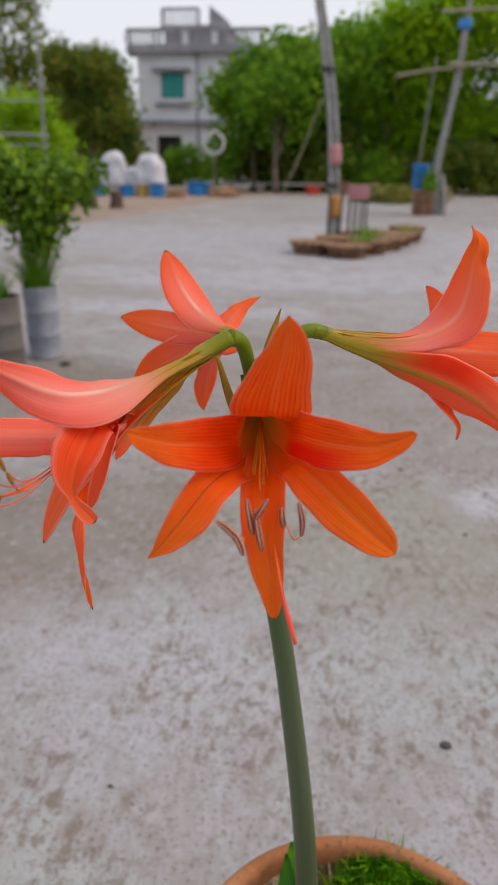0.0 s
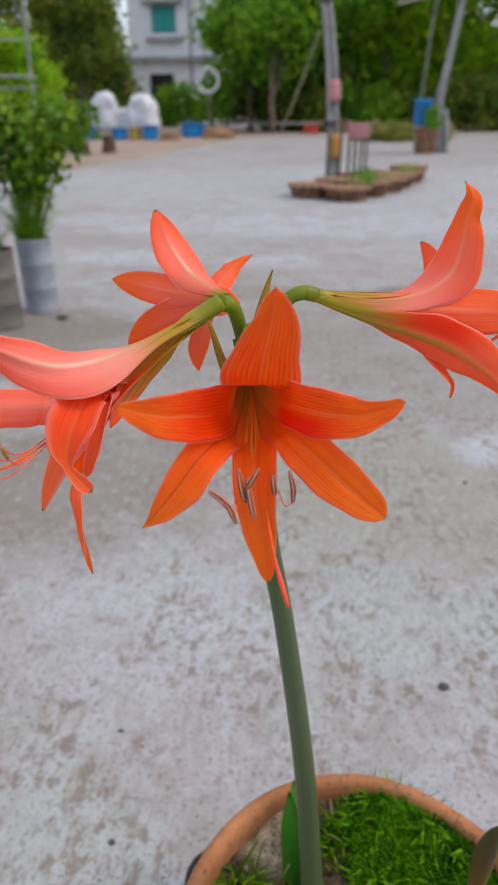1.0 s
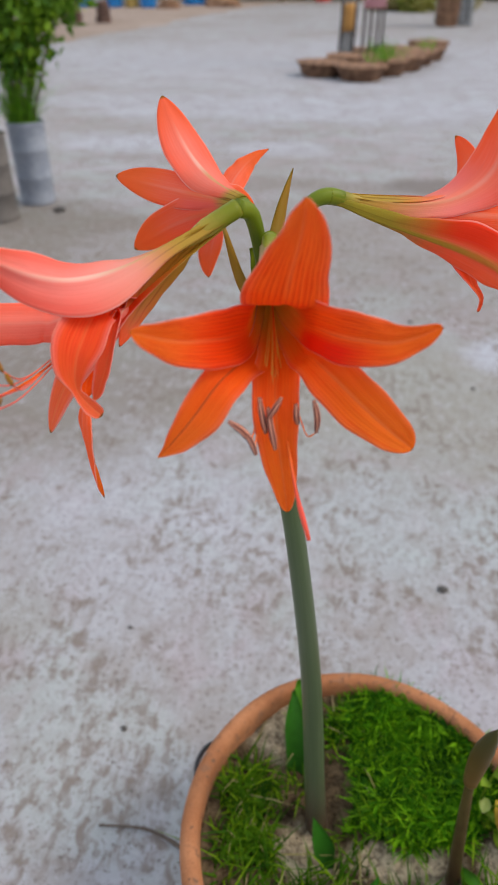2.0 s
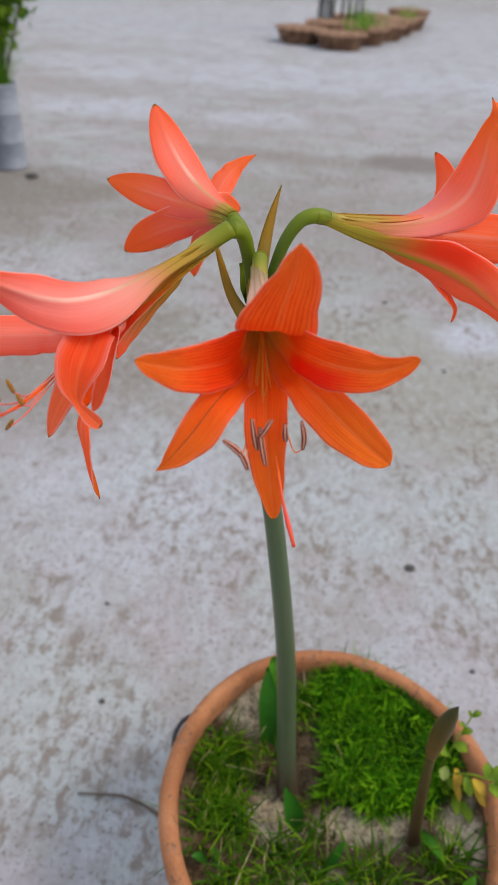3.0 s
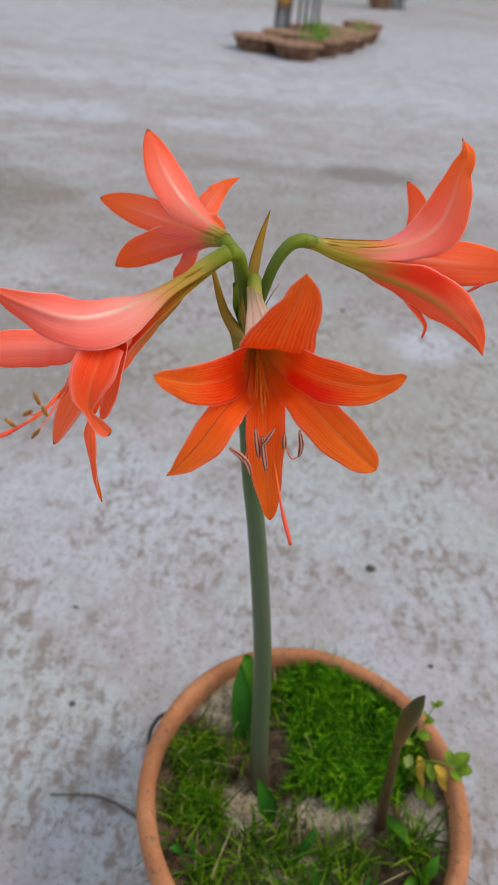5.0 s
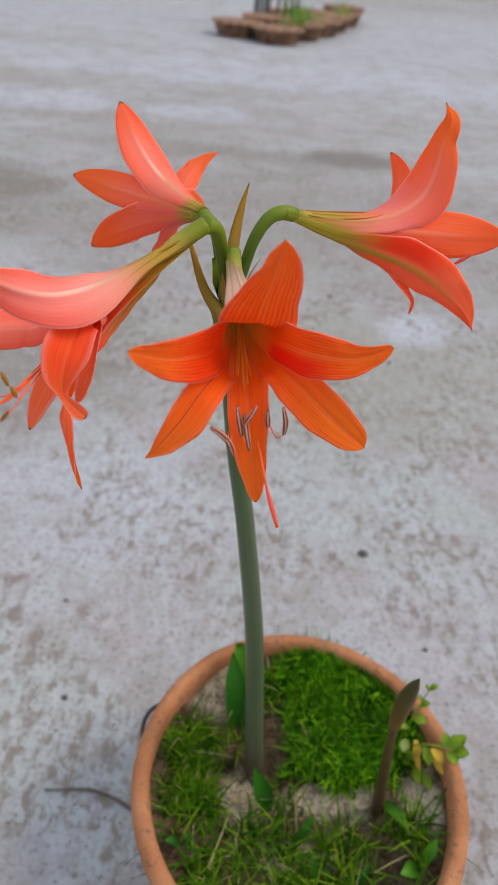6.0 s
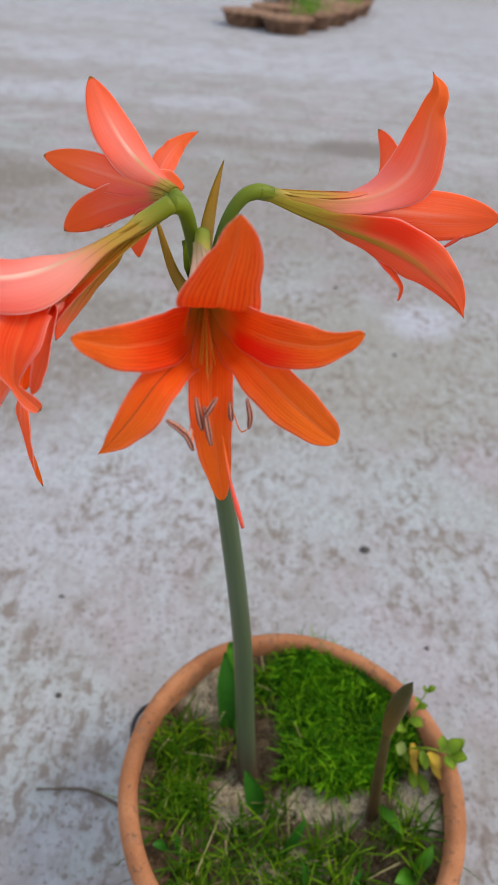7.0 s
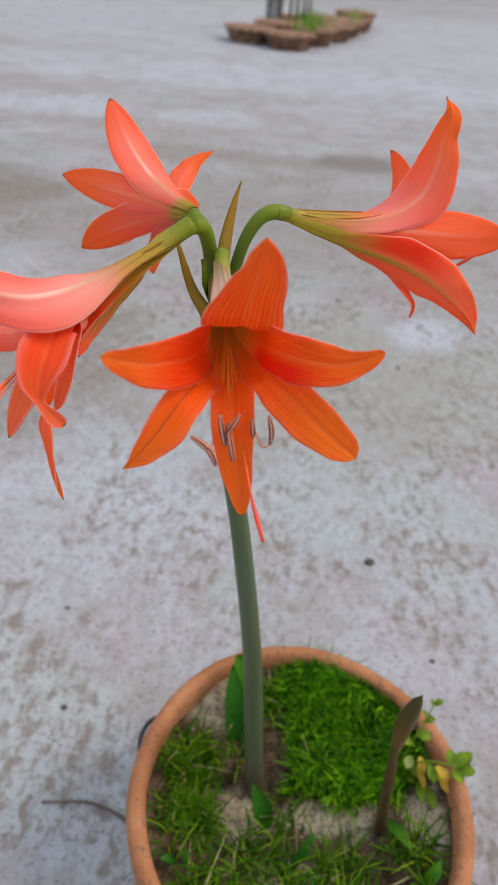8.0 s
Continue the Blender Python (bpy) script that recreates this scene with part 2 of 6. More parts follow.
def petal_outer(name, rib=1.0, warm=0.0, ribs=((0.66, 0.50, 0.20), (0.94, 0.74, 0.60)), tube=(0.54, 0.35, 0.06), milk=0.45, green=1.0, broad=0.075, streaks=0.6, red_half=0.0, ripen=0.0):
    """The outside of a petal: pink with a cream rib, pale towards an olive streaked tube."""
    g = Graph(name)
    u, v = g.uv()
    off = g.math("ABSOLUTE", g.math("SUBTRACT", v, 0.5))
    n = g.noise(50.0, 3.0)
    warp = g.noise(1.0, 3.0, 0.6, g.scaled(g.coord("UV"), (4.0, 12.0, 1.0)))
    lane = g.math("ADD", v, g.math("MULTIPLY", g.math("SUBTRACT", warp, 0.5), 0.06))
    streak = g.noise(1.0, 4.0, 0.65, g.scaled(g.coord("UV"), (3.5, 30.0, 1.0)))
    vein = g.step(g.math("SINE", g.math("MULTIPLY", lane, 96.0)), 0.5, 1.0)
    c = g.mix(g.step(off, 0.08, 0.46), (1.0, 0.320, 0.270), (1.0, 0.195, 0.140))
    c = g.mix(warm, c, (1.0, 0.158, 0.034))
    c = g.mix(g.math("MULTIPLY", g.step(streak, 0.40, 0.68), 0.22), c, (1.0, 0.38, 0.30))
    c = g.mix(g.math("MULTIPLY", g.step(u, 0.72, 0.96), 0.65), c, (0.95, 0.14, 0.03))
    c = g.mix(g.math("MULTIPLY", g.math("MULTIPLY", vein, g.step(streak, 0.4, 0.6)), 0.14), c, (0.75, 0.08, 0.04))
    if ripen:
        c = g.mix(g.math("MULTIPLY", g.math("MULTIPLY", g.step(u, 0.62, 0.44), g.step(off, 0.05, 0.3)), 0.7 * ripen), c, (1.0, 0.165, 0.190))
        c = g.mix(g.math("MULTIPLY", g.step(u, 0.58, 0.88), ripen), c, (1.0, 0.205, 0.034))
    # one half redder, between the tube and the tip
    if red_half:
        half = g.math("MULTIPLY", g.step(v, 0.44, 0.26), g.math("MULTIPLY", g.step(u, 0.25, 0.42), g.step(u, 0.74, 0.54)))
        c = g.mix(g.math("MULTIPLY", half, red_half), c, (0.92, 0.035, 0.006))
    band = g.math("MULTIPLY", g.step(g.math("ADD", off, g.math("MULTIPLY", g.math("SUBTRACT", streak, 0.5), 0.05)), broad, 0.012), g.step(u, 0.93, 0.5))
    c = g.mix(g.math("MULTIPLY", band, 0.9 * rib), c, g.mix(g.step(u, 0.38, 0.55), *ribs))
    pale = g.math("MULTIPLY", g.step(u, 0.62, 0.42), g.step(u, 0.22, 0.36))
    c = g.mix(g.math("MULTIPLY", pale, milk), c, (0.88, 0.54, 0.42))
    dark = g.math("MULTIPLY", g.step(g.math("SINE", g.math("ADD", g.math("MULTIPLY", v, 24.0), g.math("MULTIPLY", n, 3.0))), 0.45, 1.0), g.step(streak, 0.3, 0.55))
    c = g.mix(g.step(u, 0.46 * green, 0.2 * green), c, g.mix(g.math("MULTIPLY", dark, streaks), tube, (tube[0] * 0.34, tube[1] * 0.26, tube[2] * 0.2)))
    c = g.mix(g.math("MULTIPLY", g.step(u, 0.16 * green, 0.0), 0.7), c, (0.20, 0.185, 0.014))
    # rim light painted as a thin pale line along the outer edge
    c = g.mix(g.math("MULTIPLY", g.math("MULTIPLY", g.step(off, 0.475, 0.494), g.step(u, 0.3, 0.5)), 0.55), c, (1.0, 0.58, 0.50))
    c = g.mix(g.step(u, 0.982, 0.998), c, (0.26, 0.14, 0.02))
    g.bump(g.math("ADD", g.math("MULTIPLY", vein, -0.3), g.math("ADD", g.math("MULTIPLY", streak, 1.6), n)), 0.26, 0.0008)
    return g.done(c, g.step(streak, 0.3, 0.7, 0.48, 0.62), 0.0, 0.13, 0.40)


def striped(name, c1, c2, n=20.0):
    g = Graph(name)
    u, v = g.uv()
    return g.done(g.mix(g.step(g.math("SINE", g.math("MULTIPLY", v, n)), -0.1, 0.4), c1, c2), 0.6)


def stem_material():
    g = Graph("scape_green")
    u, v = g.uv()
    n = g.noise(12.0, 3.0, 0.5, g.scaled(g.coord("UV"), (0.6, 3.0, 1.0)))
    c = g.mix(g.step(n, 0.3, 0.7), (0.061, 0.088, 0.041), (0.079, 0.106, 0.056))
    c = g.mix(g.step(u, 0.45, 0.95), c, (0.054, 0.095, 0.023))
    c = g.mix(g.math("MULTIPLY", g.step(u, 0.30, 0.05), 0.9), c, (0.077, 0.043, 0.032))
    g.bump(n, 0.08, 0.001)
    return g.done(c, 0.38, 0.0, 0.4)


def two_tone(name, c1, c2, lo=0.0, hi=1.0, rough=0.45, translucent=0.1):
    """From c1 at the root of a piece to c2 at its tip."""
    g = Graph(name)
    u, v = g.uv()
    n = g.noise(60.0, 3.0)
    c = g.mix(g.step(u, lo, hi), c1, c2)
    c = g.mix(g.math("MULTIPLY", g.step(n, 0.45, 0.7), 0.3), c, tuple(x * 0.55 for x in c1))
    return g.done(c, rough, 0.0, 0.22, translucent)


M_CONCRETE = concrete_material()
M_EARTH = plain("bare_earth", (0.2250, 0.1620, 0.1260), (0.3240, 0.2520, 0.2115), 0.8, 0.9, 0.5, 0.03)
M_POT = terracotta_material()
M_TRAY = terracotta_material("old_clay", (0.120, 0.060, 0.036), (0.330, 0.185, 0.110), (0.075, 0.054, 0.034))
M_SOIL = soil_material()
M_PETAL_IN = petal_inner("petal_inside", 1.0, 0.55, ((1.0, 0.165, 0.011), (1.0, 0.222, 0.019)), pink=0.10)
M_PETAL_FLUSH_SHADE = petal_inner("petal_inside_flushed_shaded", 1.0, 0.95, ((1.0, 0.165, 0.011), (1.0, 0.222, 0.019)), pink=0.10, low=-1.0)
M_PETAL_TOP = petal_inner("petal_inside_top", 0.85, 0.12, ((1.0, 0.205, 0.022), (1.0, 0.265, 0.036)), pink=0.15)
M_PETAL_IN2 = petal_inner("petal_inside_plain", 0.28, 0.3, ((1.0, 0.16, 0.045), (1.0, 0.22, 0.09)), pink=0.75)
M_PETAL_LOW = petal_inner("petal_inside_low", 0.42, 0.2, ((1.0, 0.192, 0.013), (1.0, 0.262, 0.024)), pink=0.12, deep=0.35)
M_PETAL_CREASE = petal_inner("petal_inside_creased", 0.42, 0.2, ((1.0, 0.192, 0.015), (1.0, 0.268, 0.028)), pink=0.2, crease=0.62, deep=0.37)
M_PETAL_OUT = petal_outer("petal_outside")
M_PETAL_OUT2 = petal_outer("petal_outside_orange", 0.2, 0.95, milk=0.15)
M_PETAL_OUT6 = petal_outer("petal_outside_back", 0.8, 0.40, milk=0.1, green=0.42)
M_PETAL_OUT7 = petal_outer("petal_outside_back_orange", 0.15, 0.75, milk=0.0, green=0.55, ripen=0.6)
M_PETAL_OUT8 = petal_outer("petal_outside_ochre", 0.9, 0.7, ((0.48, 0.33, 0.05), (0.66, 0.34, 0.10)), (0.50, 0.31, 0.045), 0.1, 2.1, 0.3)
M_PETAL_OUT9 = petal_outer("petal_outside_long_tube", 0.3, 0.8, tube=(0.50, 0.31, 0.045), milk=0.0, green=1.35)
M_PETAL_OUT3 = petal_outer("petal_outside_pale_tube", 0.4, 0.6, tube=(0.70, 0.46, 0.36), streaks=0.35)
M_PETAL_OUT5 = petal_outer("petal_outside_coral", 0.3, 0.62, milk=0.30, ripen=0.9, streaks=0.22)
M_PETAL_OUT4 = petal_outer("petal_outside_olive_rib", 1.1, 0.85, ribs=((0.46, 0.34, 0.04), (0.62, 0.30, 0.05)), tube=(0.46, 0.38, 0.045), milk=0.0, green=1.0, broad=0.12, red_half=0.85, streaks=0.3)
M_PETAL_ROSE = petal_outer("petal_outside_rose", 0.25, 0.30, milk=0.1)
M_STEM = stem_material()
M_PEDICEL = two_tone("pedicel_green", (0.06, 0.10, 0.006), (0.15, 0.20, 0.008), 0.2, 0.9)
M_TUBE = two_tone("flower_tube", (0.17, 0.20, 0.010), (0.46, 0.31, 0.06), 0.1, 0.9)
M_BRACT = two_tone("dry_bract", (0.22, 0.165, 0.03), (0.30, 0.16, 0.015), 0.1, 0.8)
M_FILAMENT = two_tone("filament_orange", (0.90, 0.36, 0.045), (0.95, 0.20, 0.04), 0.2, 0.6)
M_FILAMENT_RIPE = two_tone("filament_pink", (0.90, 0.15, 0.05), (0.80, 0.13, 0.10), 0.2, 0.9)
M_STYLE = two_tone("style_red", (0.95, 0.16, 0.015), (0.82, 0.095, 0.06), 0.55, 0.8)
M_ANTHER = striped("anther_striped", (0.11, 0.018, 0.014), (0.58, 0.24, 0.15), 31.4)
M_ANTHER_RIPE = plain("anther_pollen", (0.17, 0.062, 0.006), (0.40, 0.170, 0.016), 300.0, 0.9, 0.5, 0.001)
M_BUD = two_tone("bud_sheath", (0.150, 0.085, 0.028), (0.048, 0.044, 0.010), 0.1, 0.9, 0.38)
M_BUDSTEM = two_tone("bud_stalk", (0.066, 0.034, 0.018), (0.092, 0.068, 0.024), 0.1, 0.8, 0.32)
M_STRAP = two_tone("strap_leaf_green", (0.016, 0.082, 0.008), (0.030, 0.150, 0.012), 0.1, 0.9, 0.4, 0.2)
M_STRAP_BRIGHT = two_tone("bright_blade_green", (0.040, 0.160, 0.010), (0.075, 0.250, 0.014), 0.1, 0.9, 0.4, 0.25)
M_WEED = two_tone("weed_leaf", (0.11, 0.20, 0.010), (0.20, 0.31, 0.016), 0.1, 0.9, 0.5, 0.25)
M_YELLOW = two_tone("yellow_leaf", (0.50, 0.34, 0.03), (0.42, 0.25, 0.03), 0.1, 0.9, 0.5, 0.2)
M_GRASS = foliage("pot_grass", (0.010, 0.064, 0.001), (0.046, 0.190, 0.002), (0.170, 0.400, 0.008), 0.65, 0.3, 26.0, 0.10)
M_GRASS_LONG = foliage("long_grass", (0.014, 0.058, 0.001), (0.048, 0.135, 0.002), (0.165, 0.285, 0.008), 0.6, 0.3, 22.0, 0.1)
M_PALELEAF = two_tone("pale_leaf", (0.20, 0.26, 0.06), (0.24, 0.30, 0.08), 0.1, 0.9, 0.5, 0.25)
M_DRYGRASS = foliage("straw", (0.30, 0.25, 0.10), (0.22, 0.20, 0.07), (0.40, 0.33, 0.17), 0.7, 0.2, 25.0)
M_DRYLEAF = foliage("yellowing_leaf", (0.16, 0.20, 0.03), (0.24, 0.24, 0.05), (0.32, 0.27, 0.08), 0.7, 0.3, 2.0)
M_HOOP = plain("dull_white_plastic", (0.55, 0.55, 0.58), (0.70, 0.70, 0.73), 3.0, 0.7)
M_WIRE = plain("black_wire", (0.02, 0.02, 0.022), (0.035, 0.035, 0.04), 60.0, 0.5)
M_TWIG = plain("dry_twig", (0.07, 0.05, 0.038), (0.13, 0.10, 0.08), 80.0, 0.9)
M_STONE = plain("dark_stone", (0.045, 0.042, 0.04), (0.09, 0.082, 0.075), 90.0, 0.9)
M_LEAF_DARK = foliage("tree_leaf_dark", (0.040, 0.11, 0.012), (0.135, 0.21, 0.020), (0.250, 0.235, 0.034), 0.6, 0.45, 0.7)
M_LEAF_MID = foliage("tree_leaf_mid", (0.046, 0.165, 0.012), (0.140, 0.335, 0.020), (0.260, 0.440, 0.032), 0.6, 0.55, 0.5)
M_LEAF_LIME = foliage("shrub_leaf_lime", (0.150, 0.330, 0.010), (0.260, 0.480, 0.014), (0.380, 0.580, 0.024), 0.5, 0.55, 2.0)
M_LEAF_LIGHT = foliage("tree_leaf_light", (0.08, 0.22, 0.012), (0.14, 0.33, 0.02), (0.20, 0.40, 0.03), 0.5, 0.35, 0.9)
M_LEAF_BUSH = foliage("bush_leaf", (0.050, 0.140, 0.010), (0.115, 0.245, 0.014), (0.240, 0.390, 0.022), 0.5, 0.4, 5.0)
M_BARK = plain("bark", (0.10, 0.07, 0.05), (0.19, 0.15, 0.115), 6.0, 0.9, 0.6, 0.03)
M_STUMP = plain("stump_wood", (0.050, 0.026, 0.020), (0.150, 0.085, 0.065), 9.0, 0.9, 0.6, 0.03)
M_GREYWOOD = plain("weathered_bamboo", (0.1710, 0.1755, 0.1710), (0.2970, 0.3015, 0.3060), 9.0, 0.7, 0.3, 0.01)
M_BAMBOO = plain("dry_bamboo", (0.24, 0.205, 0.14), (0.36, 0.31, 0.22), 7.0, 0.7, 0.3, 0.01)
M_CAN = plain("zinc_grey_paint", (0.2160, 0.2430, 0.2970), (0.3240, 0.3510, 0.4050), 9.0, 0.55, 0.3, 0.004)
M_CAN2 = plain("grey_cement", (0.1170, 0.1035, 0.0945), (0.1800, 0.1620, 0.1485), 12.0, 0.85, 0.4, 0.005)
M_HOUSE = plain("limewashed_plaster", (0.66, 0.68, 0.74), (0.78, 0.80, 0.84), 0.9, 0.9, 0.3, 0.02)
M_HOUSETRIM = plain("stained_concrete", (0.235, 0.235, 0.262), (0.385, 0.385, 0.420), 1.2, 0.9, 0.3, 0.02)
M_TEAL = plain("teal_paint", (0.0, 0.26, 0.25), (0.0, 0.34, 0.32), 3.0, 0.5)
# near-black colour that stands for the shade inside the house openings
M_INNER_SHADE = plain("opening_shade", (0.012, 0.012, 0.014), (0.02, 0.02, 0.022), 3.0, 0.9)
M_BLUE = plain("blue_plastic", (0.004, 0.16, 0.46), (0.008, 0.22, 0.58), 4.0, 0.4)
M_OCHRE = plain("ochre_plastic", (0.42, 0.27, 0.06), (0.52, 0.35, 0.10), 4.0, 0.6)
M_WHITE = plain("white_sacking", (0.43, 0.45, 0.51), (0.66, 0.67, 0.72), 2.2, 0.7, 0.5, 0.04)
M_RUST = plain("rusty_steel", (0.03, 0.026, 0.028), (0.07, 0.055, 0.05), 14.0, 0.8, 0.3, 0.004, 0.0)
M_ORANGE = plain("ochre_sheath", (0.38, 0.18, 0.04), (0.50, 0.26, 0.07), 10.0, 0.7)
M_PINK = plain("faded_pink_board", (0.36, 0.15, 0.17), (0.46, 0.22, 0.23), 6.0, 0.7)
M_RED = plain("red_plastic", (0.42, 0.03, 0.02), (0.52, 0.06, 0.03), 6.0, 0.5)


# ---- mesh helpers ----
ORIGIN = {}


def thing(name, at, label, category, group="", kind=""):
    ob = new(name)
    ob.empty_display_size = 0.05
    ob.location = at
    ORIGIN[ob] = Vector(at)
    return tagged(ob, label, category, group, kind)


def finish(name, me, mats, smooth=True):
    for m in mats if isinstance(mats, (list, tuple)) else [mats]:
        me.materials.append(m)
    if smooth:
        me.shade_smooth()
    return new(name, me)


def part(name, bm, mats, parent=None, label="", smooth=True):
    """Links a bmesh, built in world places, as one mesh under a thing or a part."""
    o = ORIGIN.get(parent, Vector((0, 0, 0)))
    if o.length:
        bmesh.ops.translate(bm, vec=-o, verts=bm.verts)
    me = bpy.data.meshes.new(name)
    bm.to_mesh(me)
    bm.free()
    ob = finish(name, me, mats, smooth)
    if parent:
        ob.parent = parent
        ORIGIN[ob] = o
    if label:
        ob["label"] = label
    return ob


def whole(name, bm, mats, at, label, category, group="", kind="", smooth=True):
    """A thing of one mesh, built in world places, with its origin at its base."""
    bmesh.ops.translate(bm, vec=-Vector(at), verts=bm.verts)
    me = bpy.data.meshes.new(name)
    bm.to_mesh(me)
    bm.free()
    ob = finish(name, me, mats, smooth)
    ob.location = at
    ORIGIN[ob] = Vector(at)
    return tagged(ob, label, category, group, kind)


def cloud(name, verts, faces, mats, parent=None, at=(0, 0, 0), smooth=False):
    """A joined mesh from arrays, in world places."""
    o = ORIGIN.get(parent, Vector(at))
    me = bpy.data.meshes.new(name)
    me.from_pydata((np.asarray(verts) - np.array(o)).tolist(), [], faces)
    ob = finish(name, me, mats, smooth)
    if parent:
        ob.parent = parent
    else:
        ob.location = at
    return ob


def bez(p, s):
    a, b, c, d = p
    q = 1 - s
    return a * q**3 + b * (3 * q * q * s) + c * (3 * q * s * s) + d * s**3


def spline(points, n):
    """n + 1 places on a smooth line through the points."""
    pts = [Vector(p) for p in points]
    pts = [2 * pts[0] - pts[1], *pts, 2 * pts[-1] - pts[-2]]
    out = []
    for k in range(n + 1):
        x = k / n * (len(pts) - 3)
        i = min(int(x), len(pts) - 4)
        f = x - i
        a, b, c, d = pts[i : i + 4]
        out.append(0.5 * ((2 * b) + (c - a) * f + (2 * a - 5 * b + 4 * c - d) * f * f + (3 * b - a - 3 * c + d) * f**3))
    return out


def tube(points, radii, n=12, sides=10, bm=None, flat=1.0, caps=True, wobble=0.0, seed=0):
    """A round rod along a smooth line, with a UV map: along, around."""
    bm = bm or bmesh.new()
    uvl = bm.loops.layers.uv.verify()
    line = spline(points, n)
    rs = [float(np.interp(k / n, np.linspace(0, 1, len(radii)), radii)) for k in range(n + 1)]
    rng = random.Random(seed)
    side = None
    rings = []
    for k, p in enumerate(line):
        t = (line[min(k + 1, n)] - line[max(k - 1, 0)]).normalized()
        if side is None:
            side = t.orthogonal().normalized()
        side = (side - t * side.dot(t)).normalized()
        up = t.cross(side)
        r = rs[k] * (1 + wobble * (rng.random() - 0.5))
        rings.append([bm.verts.new(p + r * (math.cos(a) * side + flat * math.sin(a) * up)) for a in (2 * math.pi * j / sides for j in range(sides))])
    for k in range(n):
        for j in range(sides):
            q = (j + 1) % sides
            f = bm.faces.new((rings[k][j], rings[k][q], rings[k + 1][q], rings[k + 1][j]))
            for lp, (uu, vv) in zip(f.loops, ((k / n, j / sides), (k / n, (j + 1) / sides), ((k + 1) / n, (j + 1) / sides), ((k + 1) / n, j / sides))):
                lp[uvl].uv = (uu, vv)
    if caps:
        for ring, uu in ((rings[0][::-1], 0.0), (rings[-1], 1.0)):
            f = bm.faces.new(ring)
            for lp in f.loops:
                lp[uvl].uv = (uu, 0.5)
    return bm


def lathe(profile, at, sides=48, bm=None, wobble=0.0, squash=1.0):
    """Turns a closed profile of (radius, height) about a vertical axis."""
    bm = bm or bmesh.new()
    rings = []
    for r, z in profile:
        if r < 1e-6:
            rings.append([bm.verts.new((at[0], at[1], at[2] + z))])
        else:
            ring = []
            for j in range(sides):
                a = 2 * math.pi * j / sides
                k = r * (1 + wobble * noise.noise(Vector((math.cos(a) * 1.7 + at[0] * 9, math.sin(a) * 1.7, z * 9))))
                ring.append(bm.verts.new((at[0] + k * math.cos(a), at[1] + squash * k * math.sin(a), at[2] + z)))
            rings.append(ring)
    for a, b in zip(rings, rings[1:]):
        for j in range(sides):
            q = (j + 1) % sides
            if len(a) == 1:
                bm.faces.new((a[0], b[j], b[q]))
            elif len(b) == 1:
                bm.faces.new((a[j], a[q], b[0]))
            else:
                bm.faces.new((a[j], a[q], b[q], b[j]))
    bmesh.ops.recalc_face_normals(bm, faces=bm.faces)
    return bm


def box(lo, hi, bm=None, bevel=0.0):
    bm = bm or bmesh.new()
    m = Matrix.Translation([(a + b) / 2 for a, b in zip(lo, hi)]) @ Matrix.Diagonal([b - a for a, b in zip(lo, hi)] + [1])
    made = bmesh.ops.create_cube(bm, size=1.0, matrix=m)
    if bevel:
        edges = {e for v in made["verts"] for e in v.link_edges}
        bmesh.ops.bevel(bm, geom=list(edges), offset=bevel, segments=2, affect="EDGES", profile=0.6)
    return bm


def blade(base, tip, width, bend, n=8, across=5, fold=0.25, thick=0.0006, shape=0.45, blunt=0.0, bm=None, root=0.35):
    """A leaf with a channelled section, from base to tip, bowed by bend; two skins with an edge between."""
    bm = bm or bmesh.new()
    uvl = bm.loops.layers.uv.verify()
    base, tip, bend = Vector(base), Vector(tip), Vector(bend)
    mid = (base + tip) / 2 + bend
    d = (tip - base).normalized()
    side = d.cross(bend if bend.length > 1e-6 else Vector((0, 0, 1)))
    side = side.normalized() if side.length > 1e-6 else d.orthogonal().normalized()
    skins = []
    for lift in (0.0, -thick):
        grid = []
        for k in range(n + 1):
            s = k / n
            p = base * (1 - s) ** 2 + mid * (2 * s * (1 - s)) + tip * s * s
            t = (2 * (1 - s) * (mid - base) + 2 * s * (tip - mid)).normalized()
            nrm = side.cross(t).normalized()
            w = width * (min(1.0, root + (1 - root) * s / shape) if s < shape else max(blunt, 1 - ((s - shape) / (1 - shape)) ** 1.9))
            w = max(w, width * 0.03)
            grid.append([bm.verts.new(p + side * (w * v) + nrm * (fold * w * v * v + lift)) for v in np.linspace(-1, 1, across)])
        skins.append(grid)
    for grid, flip in zip(skins, (False, True)):
        for k in range(n):
            for j in range(across - 1):
                vs = [grid[k][j], grid[k][j + 1], grid[k + 1][j + 1], grid[k + 1][j]]
                uvs = [(k / n, j / (across - 1)), (k / n, (j + 1) / (across - 1)), ((k + 1) / n, (j + 1) / (across - 1)), ((k + 1) / n, j / (across - 1))]
                if flip:
                    vs, uvs = vs[::-1], uvs[::-1]
                f = bm.faces.new(vs)
                for lp, x in zip(f.loops, uvs):
                    lp[uvl].uv = x
    a, b = skins
    rim = lambda g: [r[0] for r in g] + g[-1][1:-1] + [r[-1] for r in g][::-1] + g[0][1:-1][::-1]
    ra, rb = rim(a), rim(b)
    for k in range(len(ra)):
        q = (k + 1) % len(ra)
        bm.faces.new((ra[q], ra[k], rb[k], rb[q]))
    return bm


